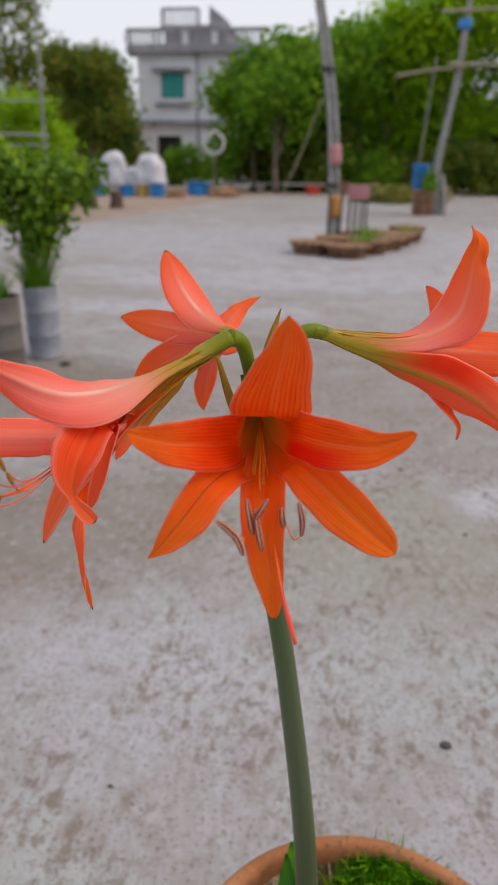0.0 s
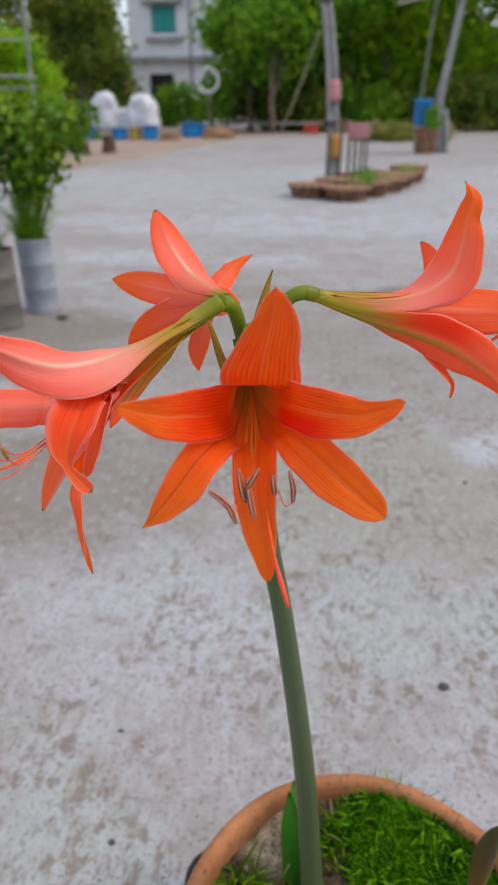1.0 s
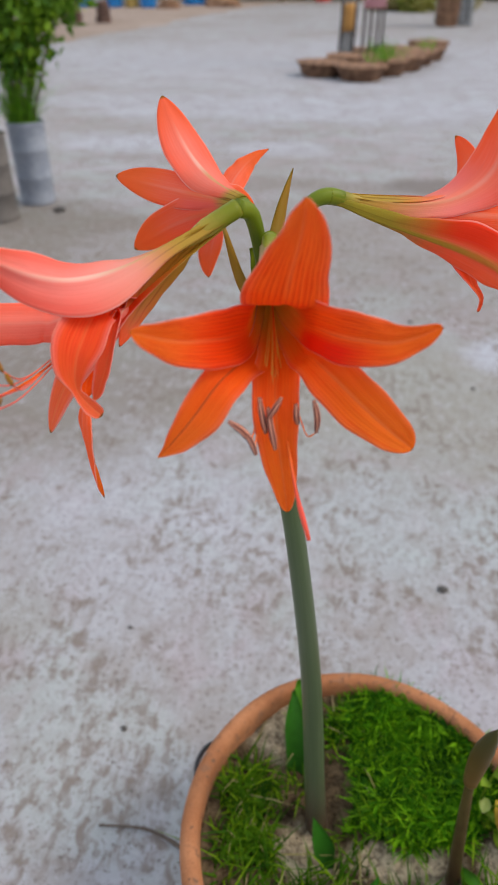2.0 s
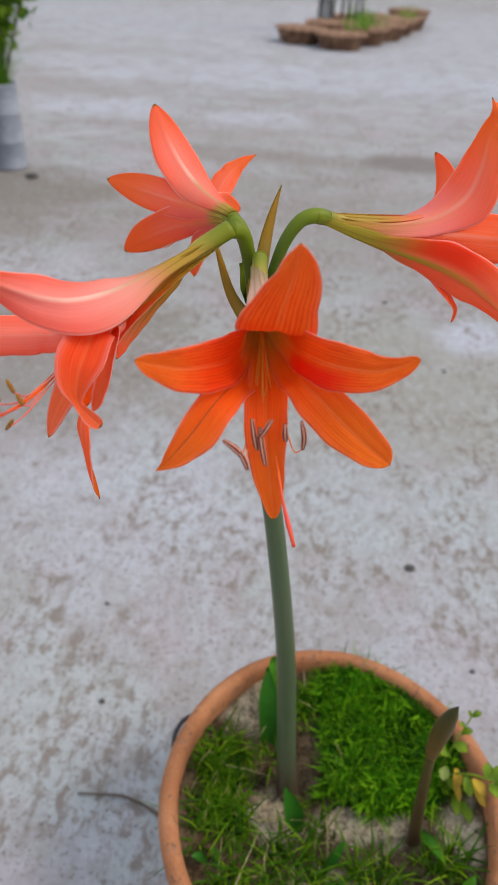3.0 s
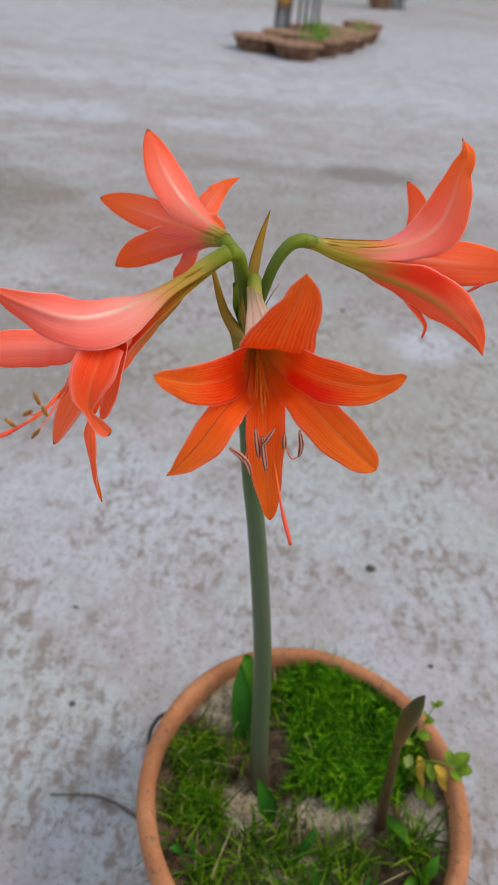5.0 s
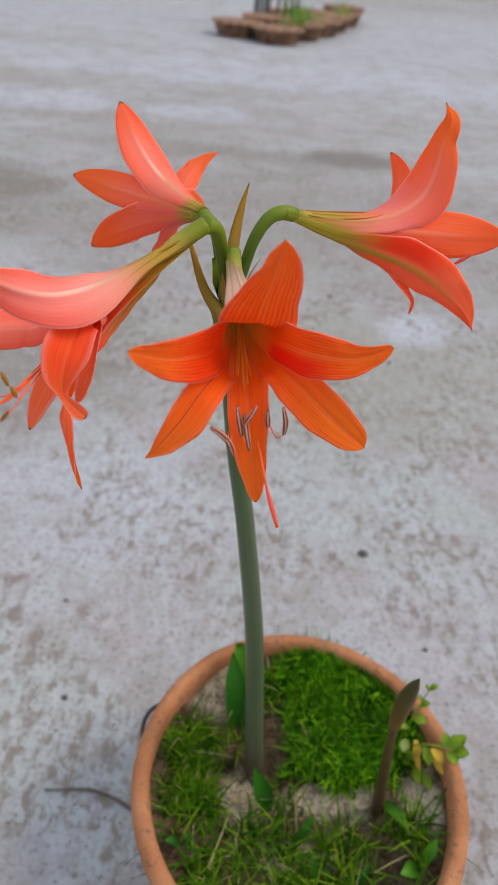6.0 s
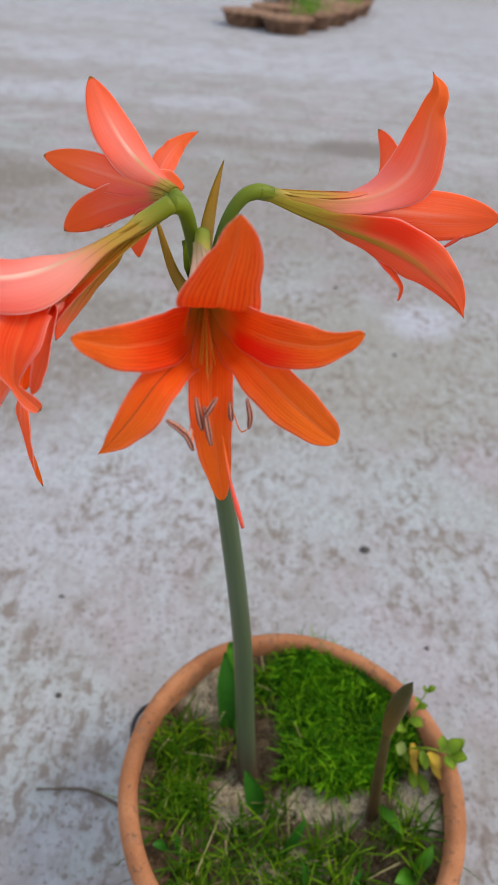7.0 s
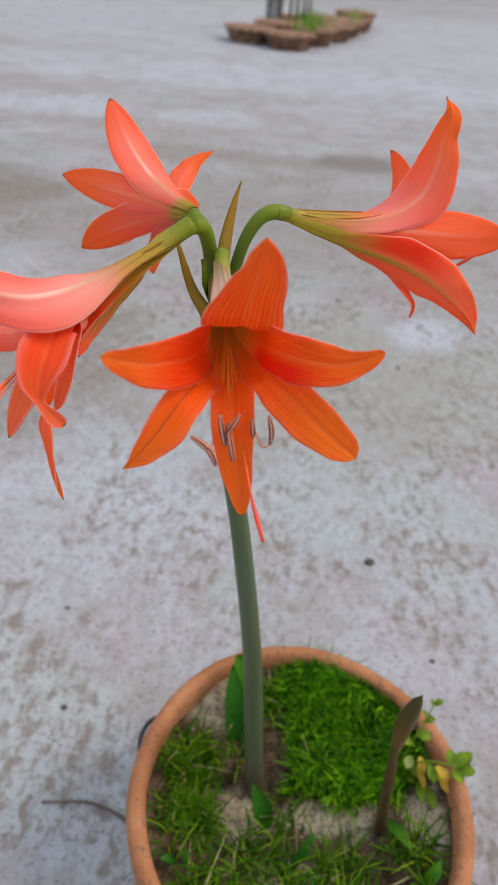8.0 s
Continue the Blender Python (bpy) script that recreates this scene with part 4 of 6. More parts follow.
def build_amaryllis():
    foot = Vector((-0.037, 0.044, 0.138))
    plant = thing("amaryllis", foot, "orange amaryllis with four open trumpet flowers on a tall green stalk", "flower")
    part("stalk", tube([foot, (-0.0455, 0.052, 0.218), (-0.0615, 0.050, 0.426), (-0.0815, 0.048, 0.5885), (-0.0960, 0.045, 0.6823), (-0.1075, 0.041, 0.792)],
                       [0.0122, 0.0112, 0.0094, 0.0080, 0.0070, 0.0064], 40, 20), M_STEM, plant)
    head = Vector((-0.1085, 0.041, 0.790))
    # papery bracts where the flower stems part
    part("bract", blade((-0.1055, 0.052, 0.793), (-0.1001, 0.0958, 0.8600), 0.0070, (-0.004, 0.004, 0.001), 12, 5, 0.5, shape=0.25), M_BRACT, plant, "dry ochre bract standing upright")
    part("bract", tube([(-0.1085, 0.038, 0.782), (-0.1135, 0.036, 0.796), (-0.1235, 0.037, 0.812), (-0.1330, 0.040, 0.840)], [0.0070, 0.0062, 0.0046, 0.0036, 0.0026, 0.0012], 20, 12, flat=0.7), M_BRACT, plant, "dry olive bract bent outward")
    part("bract", blade((-0.1105, 0.046, 0.795), (-0.1165, 0.046, 0.828), 0.0042, (-0.001, 0.001, 0.0), 6, 3, 0.4, shape=0.5, blunt=0.7), M_PEDICEL, plant, "short green bract stub")
    part("bract", blade((-0.1060, 0.034, 0.793), (-0.1115, 0.029, 0.826), 0.0022, (-0.002, -0.004, 0.003), 8, 3, 0.4, shape=0.4), M_BRACT, plant)
    part("bract_thread", tube([(-0.101, 0.047, 0.80), (-0.094, 0.05, 0.818), (-0.0885, 0.055, 0.826)], [0.0005, 0.0002], 8, 5), M_BRACT, plant)
    # flower stems
    part("flower_stem", tube([head, (-0.1100, 0.039, 0.815), (-0.1130, 0.034, 0.838), (-0.1165, 0.029, 0.852), (-0.1225, 0.022, 0.8565)], [0.0038, 0.0040, 0.0044, 0.0050], 24, 12), M_PEDICEL, plant)
    part("flower_stem", tube([head, (-0.1005, 0.047, 0.816), (-0.0940, 0.053, 0.838), (-0.0860, 0.058, 0.8505), (-0.0770, 0.063, 0.8535), (-0.0690, 0.067, 0.8515)], [0.0036, 0.0036, 0.0040, 0.0046, 0.0042], 28, 12), M_PEDICEL, plant)
    part("flower_stem", tube([head, (-0.1130, 0.050, 0.815), (-0.1185, 0.062, 0.838), (-0.1270, 0.075, 0.843)], [0.0036, 0.0038, 0.0044], 20, 12), M_PEDICEL, plant)
    part("flower_stem", tube([head, (-0.1065, 0.036, 0.815), (-0.1058, 0.030, 0.834), (-0.1050, 0.021, 0.8415)], [0.0036, 0.0038, 0.0044], 20, 12), M_PEDICEL, plant)

    # the flower that opens towards the viewer's side of the pot
    b, m = (-0.1035, 0.014, 0.8410), (-0.0935, -0.054, 0.8235)
    T = lambda *a, **k: dict(tip=a, **k)
    build_flower(plant, b, m, [
        dict(line=[(-0.1053, 0.012, 0.8421), (-0.0990, -0.020, 0.8395), (-0.0905, -0.048, 0.8365), (-0.0889, -0.064, 0.8434), (-0.0860, -0.071, 0.8595), (-0.0823, -0.078, 0.8766), (-0.0811, -0.081, 0.8863), (-0.0809, -0.082, 0.8919)],
             widths=[0.0039, 0.0079, 0.0165, 0.0192, 0.0147, 0.0086, 0.0046, 0.0010], other=[0.0039, 0.0073, 0.0165, 0.0184, 0.0155, 0.0114, 0.0060, 0.0010],
             faces=[(0, -0.1, -1), (0, -0.2, -1), (0, -0.6, -0.8), (0, -1, -0.1), (0.1, -1, 0.2), (0.2, -1, 0.3), (0.2, -1, 0.3), (0.1, -1, 0.3)], cup=0.05, hug=8.0, ruffle=0.0011, phase=0.4, mouth=0.38, rib=0.0011, face=M_PETAL_TOP, skin=M_PETAL_OUT3),
        dict(line=[(-0.1063, 0.012, 0.8379), (-0.1053, -0.020, 0.8287), (-0.1058, -0.050, 0.8236), (-0.1101, -0.072, 0.8294), (-0.1170, -0.088, 0.8354), (-0.1260, -0.097, 0.8387), (-0.1352, -0.101, 0.8417), (-0.1408, -0.103, 0.8440), (-0.1445, -0.1035, 0.8451)],
             widths=[0.0033, 0.0075, 0.0099, 0.0116, 0.0114, 0.0098, 0.0066, 0.0038, 0.0012], other=[0.0033, 0.0075, 0.0125, 0.0136, 0.0118, 0.0098, 0.0064, 0.0036, 0.0012],
             faces=[(1, 0, 0), (1, 0, 0), (1, -0.25, 0.1), (0.6, -1, 0.4), (0.3, -1, 0.4), (0.15, -1, 0.45), (0.1, -1, 0.4), (0, -1, 0.3)], cup=0.16, hug=2.2, ruffle=0.0007, phase=1.6, mouth=0.28, roll=0.6, skin=M_PETAL_OUT3),
        dict(line=[(-0.1024, 0.012, 0.8382), (-0.0948, -0.020, 0.8297), (-0.0815, -0.050, 0.8287), (-0.0742, -0.066, 0.8334), (-0.0646, -0.074, 0.8343), (-0.0538, -0.077, 0.8344), (-0.0431, -0.078, 0.8349), (-0.0334, -0.0775, 0.8381), (-0.0272, -0.0765, 0.8412), (-0.0244, -0.0765, 0.8422)],
             widths=[0.0033, 0.0075, 0.0118, 0.0124, 0.0120, 0.0108, 0.0081, 0.0046, 0.0026, 0.0014], other=[0.0033, 0.0075, 0.0087, 0.0101, 0.0112, 0.0106, 0.0083, 0.0056, 0.0032, 0.0014],
             faces=[(-1, 0, 0), (-1, 0, 0), (-1, -0.25, 0), (-0.7, -1, 0.2), (-0.4, -1, 0.3), (-0.2, -1, 0.4), (0, -1, 0.4), (0, -1, 0.3)], cup=0.16, hug=2.2, ruffle=0.0008, phase=3.0, mouth=0.25, roll=0.6, face=M_PETAL_FLUSH_SHADE, skin=M_PETAL_OUT3),
        dict(line=[(-0.1055, 0.012, 0.8355), (-0.1033, -0.020, 0.8219), (-0.1026, -0.050, 0.8126), (-0.1071, -0.072, 0.8165), (-0.1137, -0.088, 0.8154), (-0.1220, -0.097, 0.8051), (-0.1301, -0.101, 0.7949), (-0.1349, -0.102, 0.7887), (-0.1388, -0.102, 0.7843)],
             widths=[0.0033, 0.0069, 0.0083, 0.0085, 0.0100, 0.0107, 0.0070, 0.0028, 0.0003], other=[0.0033, 0.0069, 0.0083, 0.0085, 0.0085, 0.0072, 0.0040, 0.0016, 0.0003],
             faces=[(0.8, -0.3, 0.6), (0.8, -0.2, 0.6), (0.8, -0.3, 0.6), (0.4, -1, 0.7), (0.3, -1, 0.7), (0.2, -1, 0.6), (0.1, -1, 0.5)], cup=0.22, hug=1.6, ruffle=0.0008, phase=2.1, mouth=0.28, rib=0.0018, face=M_PETAL_CREASE, skin=M_PETAL_OUT3),
        dict(line=[(-0.1022, 0.012, 0.8358), (-0.0941, -0.020, 0.8228), (-0.0824, -0.050, 0.8157), (-0.0758, -0.066, 0.8194), (-0.0653, -0.076, 0.8155), (-0.0524, -0.079, 0.8045), (-0.0394, -0.079, 0.7929), (-0.0316, -0.078, 0.7862), (-0.0280, -0.078, 0.7832)],
             widths=[0.0033, 0.0069, 0.0082, 0.0091, 0.0106, 0.0112, 0.0092, 0.0058, 0.0020], other=[0.0033, 0.0069, 0.0082, 0.0091, 0.0113, 0.0119, 0.0092, 0.0056, 0.0020],
             faces=[(-0.8, -0.3, 0.6), (-0.8, -0.2, 0.6), (-0.8, -0.3, 0.6), (-0.4, -1, 0.7), (-0.3, -1, 0.7), (-0.1, -1, 0.6), (0, -1, 0.5)], cup=0.16, hug=2.0, ruffle=0.0009, phase=4.4, mouth=0.28, roll=0.5, face=M_PETAL_LOW, skin=M_PETAL_OUT3),
        dict(line=[(-0.1037, 0.012, 0.8339), (-0.0979, -0.020, 0.8182), (-0.0924, -0.050, 0.8101), (-0.0913, -0.066, 0.8064), (-0.0900, -0.078, 0.7989), (-0.0872, -0.085, 0.7825), (-0.0844, -0.088, 0.7660), (-0.0828, -0.089, 0.7557), (-0.0818, -0.089, 0.7487)],
             widths=[0.0033, 0.0070, 0.0095, 0.0107, 0.0106, 0.0084, 0.0061, 0.0038, 0.0016], other=[0.0033, 0.0070, 0.0095, 0.0105, 0.0102, 0.0091, 0.0060, 0.0036, 0.0016],
             faces=[(0, -0.3, 1), (0, -0.3, 1), (0, -0.7, 0.8), (0, -0.9, 0.6), (0, -1, 0.5), (0, -1, 0.4)], cup=0.22, hug=1.6, ruffle=0.0006, phase=5.2, mouth=0.28, face=M_PETAL_LOW, skin=M_PETAL_OUT3),
    ], ([(-0.1050, 0.021, 0.8415), (-0.1035, 0.006, 0.8375), (-0.1005, -0.014, 0.832)], [0.0042, 0.0046, 0.0052]), M_PETAL_IN,
        [([(-0.0965, -0.058, 0.8095), (-0.0990, -0.085, 0.789)], (-0.0985, -0.100, 0.7965), (-0.1073, -0.101, 0.8059), (0.0010, -0.001, 0.0012)),
         ([(-0.0940, -0.060, 0.8095), (-0.0925, -0.082, 0.792)], (-0.0879, -0.096, 0.7899), (-0.0919, -0.092, 0.8085), (0, -0.001, 0)),
         ([(-0.0935, -0.060, 0.8095), (-0.0915, -0.080, 0.797)], (-0.0916, -0.094, 0.8040), (-0.0863, -0.092, 0.8138), (0, -0.001, 0)),
         ([(-0.0920, -0.058, 0.8095), (-0.0950, -0.078, 0.797)], (-0.0923, -0.094, 0.7968), (-0.0956, -0.092, 0.8130), (0, -0.001, 0)),
         ([(-0.0905, -0.056, 0.8095), (-0.0795, -0.074, 0.7935), (-0.0750, -0.084, 0.7900)], (-0.0712, -0.085, 0.7930), (-0.0731, -0.086, 0.8100), (0.0010, -0.001, 0)),
         ([(-0.0975, -0.058, 0.8095), (-0.0975, -0.085, 0.789)], (-0.0957, -0.100, 0.7895), (-0.1022, -0.100, 0.8030), (0.0010, -0.001, 0.0008)),
         ([(-0.0905, -0.056, 0.8095), (-0.0820, -0.074, 0.798)], (-0.0795, -0.084, 0.7962), (-0.0806, -0.086, 0.8074), (0, -0.002, 0))],
        [(-0.0920, -0.058, 0.8095), (-0.0850, -0.080, 0.7900), (-0.0780, -0.098, 0.770), (-0.0704, -0.110, 0.7520)], label="orange flower with red veins and a green throat", root=0.42)

    # the flower that bends away from the stalk on the can's side
    b, m = (-0.1225, 0.022, 0.8560), (-0.1960, -0.046, 0.8240)
    build_flower(plant, b, m, [
        dict(line=[(-0.1248, 0.020, 0.8574), (-0.1407, 0.005, 0.8504), (-0.1543, -0.010, 0.8448), (-0.1667, -0.024, 0.8406), (-0.1794, -0.036, 0.8387), (-0.1915, -0.047, 0.8400), (-0.2020, -0.057, 0.8457), (-0.2105, -0.066, 0.8536), (-0.2186, -0.074, 0.8616), (-0.2274, -0.078, 0.8685)],
             widths=[0.0039, 0.0056, 0.0078, 0.0112, 0.0136, 0.0122, 0.0104, 0.0073, 0.0040, 0.0008], other=[0.0042, 0.0048, 0.0056, 0.0104, 0.0174, 0.0164, 0.0132, 0.0098, 0.0060, 0.0008],
             faces=[(0.3, 0.4, -1), (0.3, 0.4, -1), (0.3, 0.5, -0.9), (0.3, 0.7, -0.8), (0.3, 0.8, -0.7), (0.2, 0.9, -0.6), (0.1, 0.9, -0.5), (0, 1, -0.3), (-0.2, 1, 0)], cup=0.26, hug=2.2, ruffle=0.0003, phase=0.2, rib=0.0016, mouth=0.34),
        dict(line=[(-0.168, -0.012, 0.832), (-0.2076, -0.0229, 0.8093), (-0.2202, -0.0284, 0.8082), (-0.2381, -0.036, 0.8098), (-0.2548, -0.0425, 0.8095), (-0.2699, -0.0491, 0.8072)],
             widths=[0.004, 0.0085, 0.0105, 0.0108, 0.0075, 0.0005], faces=[(0.2, 1, -0.8), (0.3, 1, -0.5), (0.2, 1, -0.4)], u0=0.45, phase=2.0, ruffle=0.0004, skin=M_PETAL_ROSE),
        dict(line=[(-0.1714, -0.015, 0.8196), (-0.1799, -0.040, 0.8247), (-0.1847, -0.058, 0.8140), (-0.1871, -0.064, 0.8030), (-0.1870, -0.066, 0.7936), (-0.1844, -0.067, 0.7895), (-0.1797, -0.068, 0.7848), (-0.1757, -0.068, 0.7804)],
             widths=[0.0038, 0.0090, 0.0106, 0.0064, 0.0022, 0.0026, 0.0036, 0.0028], other=[0.0038, 0.0096, 0.0129, 0.0096, 0.0030, 0.0032, 0.0042, 0.0028],
             faces=[(0, -1, -0.4), (0.2, -1, 0.3), (0.3, -1, 0.3), (0.3, -1, 0.3), (0.5, -0.9, 0.2), (0.3, -0.9, 0.5), (0.2, -0.7, 0.8)], cup=0.34, u0=0.42, phase=3.2, ruffle=0.0007),
        dict(line=[(-0.1720, -0.012, 0.8180), (-0.1744, -0.035, 0.8157), (-0.1747, -0.046, 0.8079), (-0.1773, -0.052, 0.7970), (-0.1814, -0.055, 0.7856), (-0.1843, -0.056, 0.7803)],
             widths=[0.0032, 0.0046, 0.0034, 0.0044, 0.0028, 0.0003], other=[0.0032, 0.0040, 0.0052, 0.0055, 0.0028, 0.0003],
             faces=[(0, -1, -0.4), (-0.4, -1, 0.2), (-0.5, -1, 0.2), (-0.3, -1, 0.2)], cup=0.3, u0=0.45, phase=0.9),
        T(-0.2170, -0.044, 0.7500, width=0.0120, flare=0.0162, push=0.008, phase=4.0, skin=M_PETAL_OUT9),
        dict(line=[(-0.1290, 0.014, 0.8515), (-0.1420, 0.003, 0.8440), (-0.1575, -0.008, 0.8290), (-0.1705, -0.020, 0.8110), (-0.1765, -0.030, 0.7985)],
             widths=[0.0030, 0.0066, 0.0090, 0.0080, 0.0012], faces=[(-0.5, 0.8, 0.6), (-0.6, 0.8, 0.3), (-0.7, 0.7, 0.2)], cup=0.12, phase=1.1, skin=M_PETAL_OUT8),
        dict(line=[(-0.168, -0.012, 0.829), (-0.1891, -0.0396, 0.7894), (-0.1911, -0.0503, 0.7768), (-0.1917, -0.0557, 0.7655), (-0.1902, -0.0584, 0.7495), (-0.1885, -0.0589, 0.7336), (-0.1855, -0.0584, 0.7191)],
             widths=[0.003, 0.0045, 0.0024, 0.0044, 0.0042, 0.0030, 0.0006], faces=[(0, -1, -1), (0.2, -1, 0), (0.3, 1, 0), (0.6, 0.8, 0), (0.9, 0.3, 0), (0.8, -0.6, 0)], cup=0.35, u0=0.45, phase=5.0, face=M_PETAL_LOW, skin=M_PETAL_OUT2),
    ], ([(-0.1225, 0.022, 0.8565), (-0.1370, 0.010, 0.8490), (-0.1540, -0.007, 0.8395)], [0.0050, 0.0050, 0.0012]), M_PETAL_IN2,
        [([(-0.200, -0.062, 0.806), (-0.2001, -0.090, 0.8120)], (-0.1970, -0.109, 0.8263), (-0.1982, -0.110, 0.8323), (0, 0, 0)),
         ([(-0.200, -0.062, 0.804), (-0.2001, -0.090, 0.8070)], (-0.1942, -0.109, 0.8203), (-0.1952, -0.110, 0.8253), (0, 0, 0)),
         ([(-0.199, -0.062, 0.803), (-0.2021, -0.092, 0.8030)], (-0.1987, -0.119, 0.8138), (-0.1952, -0.119, 0.8188), (0, 0, 0)),
         ([(-0.201, -0.062, 0.805), (-0.2031, -0.094, 0.8110)], (-0.1972, -0.128, 0.8333), (-0.1937, -0.128, 0.8358), (0, 0, 0)),
         ([(-0.201, -0.062, 0.803), (-0.2051, -0.090, 0.8050)], (-0.2062, -0.118, 0.8188), (-0.2092, -0.119, 0.8228), (0, 0, 0))],
        [(-0.201, -0.062, 0.803), (-0.208, -0.095, 0.806), (-0.215, -0.125, 0.815)], True, "salmon pink flower with a cream rib, seen from its side", 0.8)

    # the flower on the long bent stem on the other side
    b, m = (-0.0770, 0.063, 0.8530), (0.0160, 0.110, 0.8290)
    build_flower(plant, b, m, [
        dict(line=[(-0.0785, 0.0625, 0.8540), (-0.0500, 0.0735, 0.8482), (-0.0262, 0.0840, 0.8442), (-0.0012, 0.0965, 0.8458), (0.0166, 0.104, 0.8576), (0.0220, 0.106, 0.8750), (0.0222, 0.107, 0.8921), (0.0240, 0.1068, 0.9046), (0.0183, 0.1065, 0.9151)],
             widths=[0.0026, 0.0056, 0.0072, 0.0100, 0.0161, 0.0130, 0.0088, 0.0066, 0.0004], other=[0.0026, 0.0056, 0.0075, 0.0130, 0.0182, 0.0158, 0.0080, 0.0047, 0.0004],
             faces=[(0, 0.5, -0.9), (0.1, 0.6, -0.9), (0.2, 0.7, -0.8), (0.4, 0.9, -0.6), (0.6, 0.9, -0.3), (0.5, 1, 0), (0.2, 1, 0), (-0.3, 1, -0.1), (-0.8, 0.7, -0.2)], cup=0.30, ruffle=0.0016, phase=0.3, hug=2.2, u0=0.14, rib=0.0014, skin=M_PETAL_OUT5),
        T(0.0040, 0.182, 0.8650, width=0.0125, tail=(-0.013, 0, -0.007), reach=0.6, r0=0.001, r1=0.001, flare=0.0120, push=0.004, phase=1.2, inner=True),
        T(0.0800, 0.101, 0.8360, width=0.0162, reach=0.6, r0=0.001, r1=0.003, flare=0.012, push=0.014, twist=0.2, phase=2.0, inner=True),
        dict(line=[(-0.0780, 0.0615, 0.8520), (-0.0490, 0.0690, 0.8400), (-0.0236, 0.0805, 0.8289), (0.0027, 0.087, 0.8191), (0.0249, 0.088, 0.8099), (0.0437, 0.087, 0.7984), (0.0603, 0.086, 0.7850), (0.0702, 0.085, 0.7717)],
             widths=[0.0026, 0.0062, 0.0096, 0.0128, 0.0138, 0.0098, 0.0052, 0.0004], other=[0.0026, 0.0054, 0.0105, 0.0172, 0.0174, 0.0160, 0.0086, 0.0004],
             faces=[(0, 0.8, 0.7), (0.1, 0.9, 0.6), (0.1, 1, 0.4), (0.1, 1, 0.2), (0.1, 1, 0.1), (0, 1, 0), (-0.3, 1, 0)], cup=0.26, ruffle=0.0016, phase=3.1, hug=2.2, u0=0.06, rib=0.0012, skin=M_PETAL_OUT4),
        dict(line=[(0.000, 0.112, 0.815), (0.0150, 0.116, 0.797), (0.0230, 0.117, 0.7850), (0.0300, 0.118, 0.7755), (0.0300, 0.118, 0.7650)], widths=[0.006, 0.0058, 0.0026, 0.0016, 0.0012], faces=[(0, -1, 0.3), (0.5, -1, 0.2)], u0=0.45, phase=4.0, cup=0.5),
        T(0.0600, 0.165, 0.8050, width=0.0144, flare=0.0162, push=0.008, phase=5.1, inner=True),
    ], ([(-0.0770, 0.063, 0.8535), (-0.0660, 0.0685, 0.8505), (-0.0540, 0.0745, 0.8470)], [0.0046, 0.0040, 0.0020]), M_PETAL_IN2,
        [([(0.030, 0.112, 0.806), (0.036, 0.108, 0.806)], (0.0345, 0.102, 0.8120), (0.0350, 0.102, 0.8180), (0, 0, 0)),
        ],
        [(0.030, 0.106, 0.815), (0.042, 0.096, 0.814), (0.0560, 0.090, 0.8270)], True, "salmon orange flower with a yellow green throat, seen from its side")

    # the flower that turns its back
    b, m = (-0.1270, 0.075, 0.8430), (-0.1660, 0.138, 0.8290)
    build_flower(plant, b, m, [
        T(-0.1960, 0.162, 0.8880, width=0.0156, flare=0.0162, push=0.010, twist=0.15, phase=0.6, r0=0.005, skin=M_PETAL_OUT6),
        T(-0.2325, 0.157, 0.8362, width=0.0120, flare=0.0175, push=0.006, phase=1.4, skin=M_PETAL_OUT7),
        dict(line=[(-0.1551, 0.165, 0.8162), (-0.1522, 0.185, 0.8265), (-0.1458, 0.200, 0.8351), (-0.1375, 0.208, 0.8415), (-0.1280, 0.213, 0.8464)],
             widths=[0.0062, 0.0090, 0.0073, 0.0037, 0.0005], other=[0.0062, 0.0108, 0.0092, 0.0046, 0.0005], faces=[(0.2, 1, -0.2), (0.2, 1, -0.3), (0.3, 1, -0.4)], cup=0.2, u0=0.45, phase=2.4, skin=M_PETAL_OUT7),
        T(-0.2185, 0.140, 0.7890, width=0.0144, flare=0.0162, push=0.010, phase=3.3, skin=M_PETAL_OUT7),
        T(-0.1757, 0.200, 0.7462, width=0.0114, flare=0.0162, push=0.006, phase=4.1, skin=M_PETAL_OUT7),
        T(-0.1370, 0.195, 0.8090, width=0.0120, flare=0.0162, push=0.006, phase=5.3, skin=M_PETAL_OUT7),
    ], ([(-0.1270, 0.075, 0.8430), (-0.1350, 0.088, 0.8405), (-0.1470, 0.107, 0.8360)], [0.0046, 0.0058, 0.0074]), M_PETAL_IN2,
        [([(-0.172, 0.145, 0.805), (-0.186, 0.150, 0.792)], (-0.193, 0.152, 0.7890), (-0.196, 0.152, 0.7900), (0, 0, 0))], None, False, "coral flower seen from behind with a cream rib")


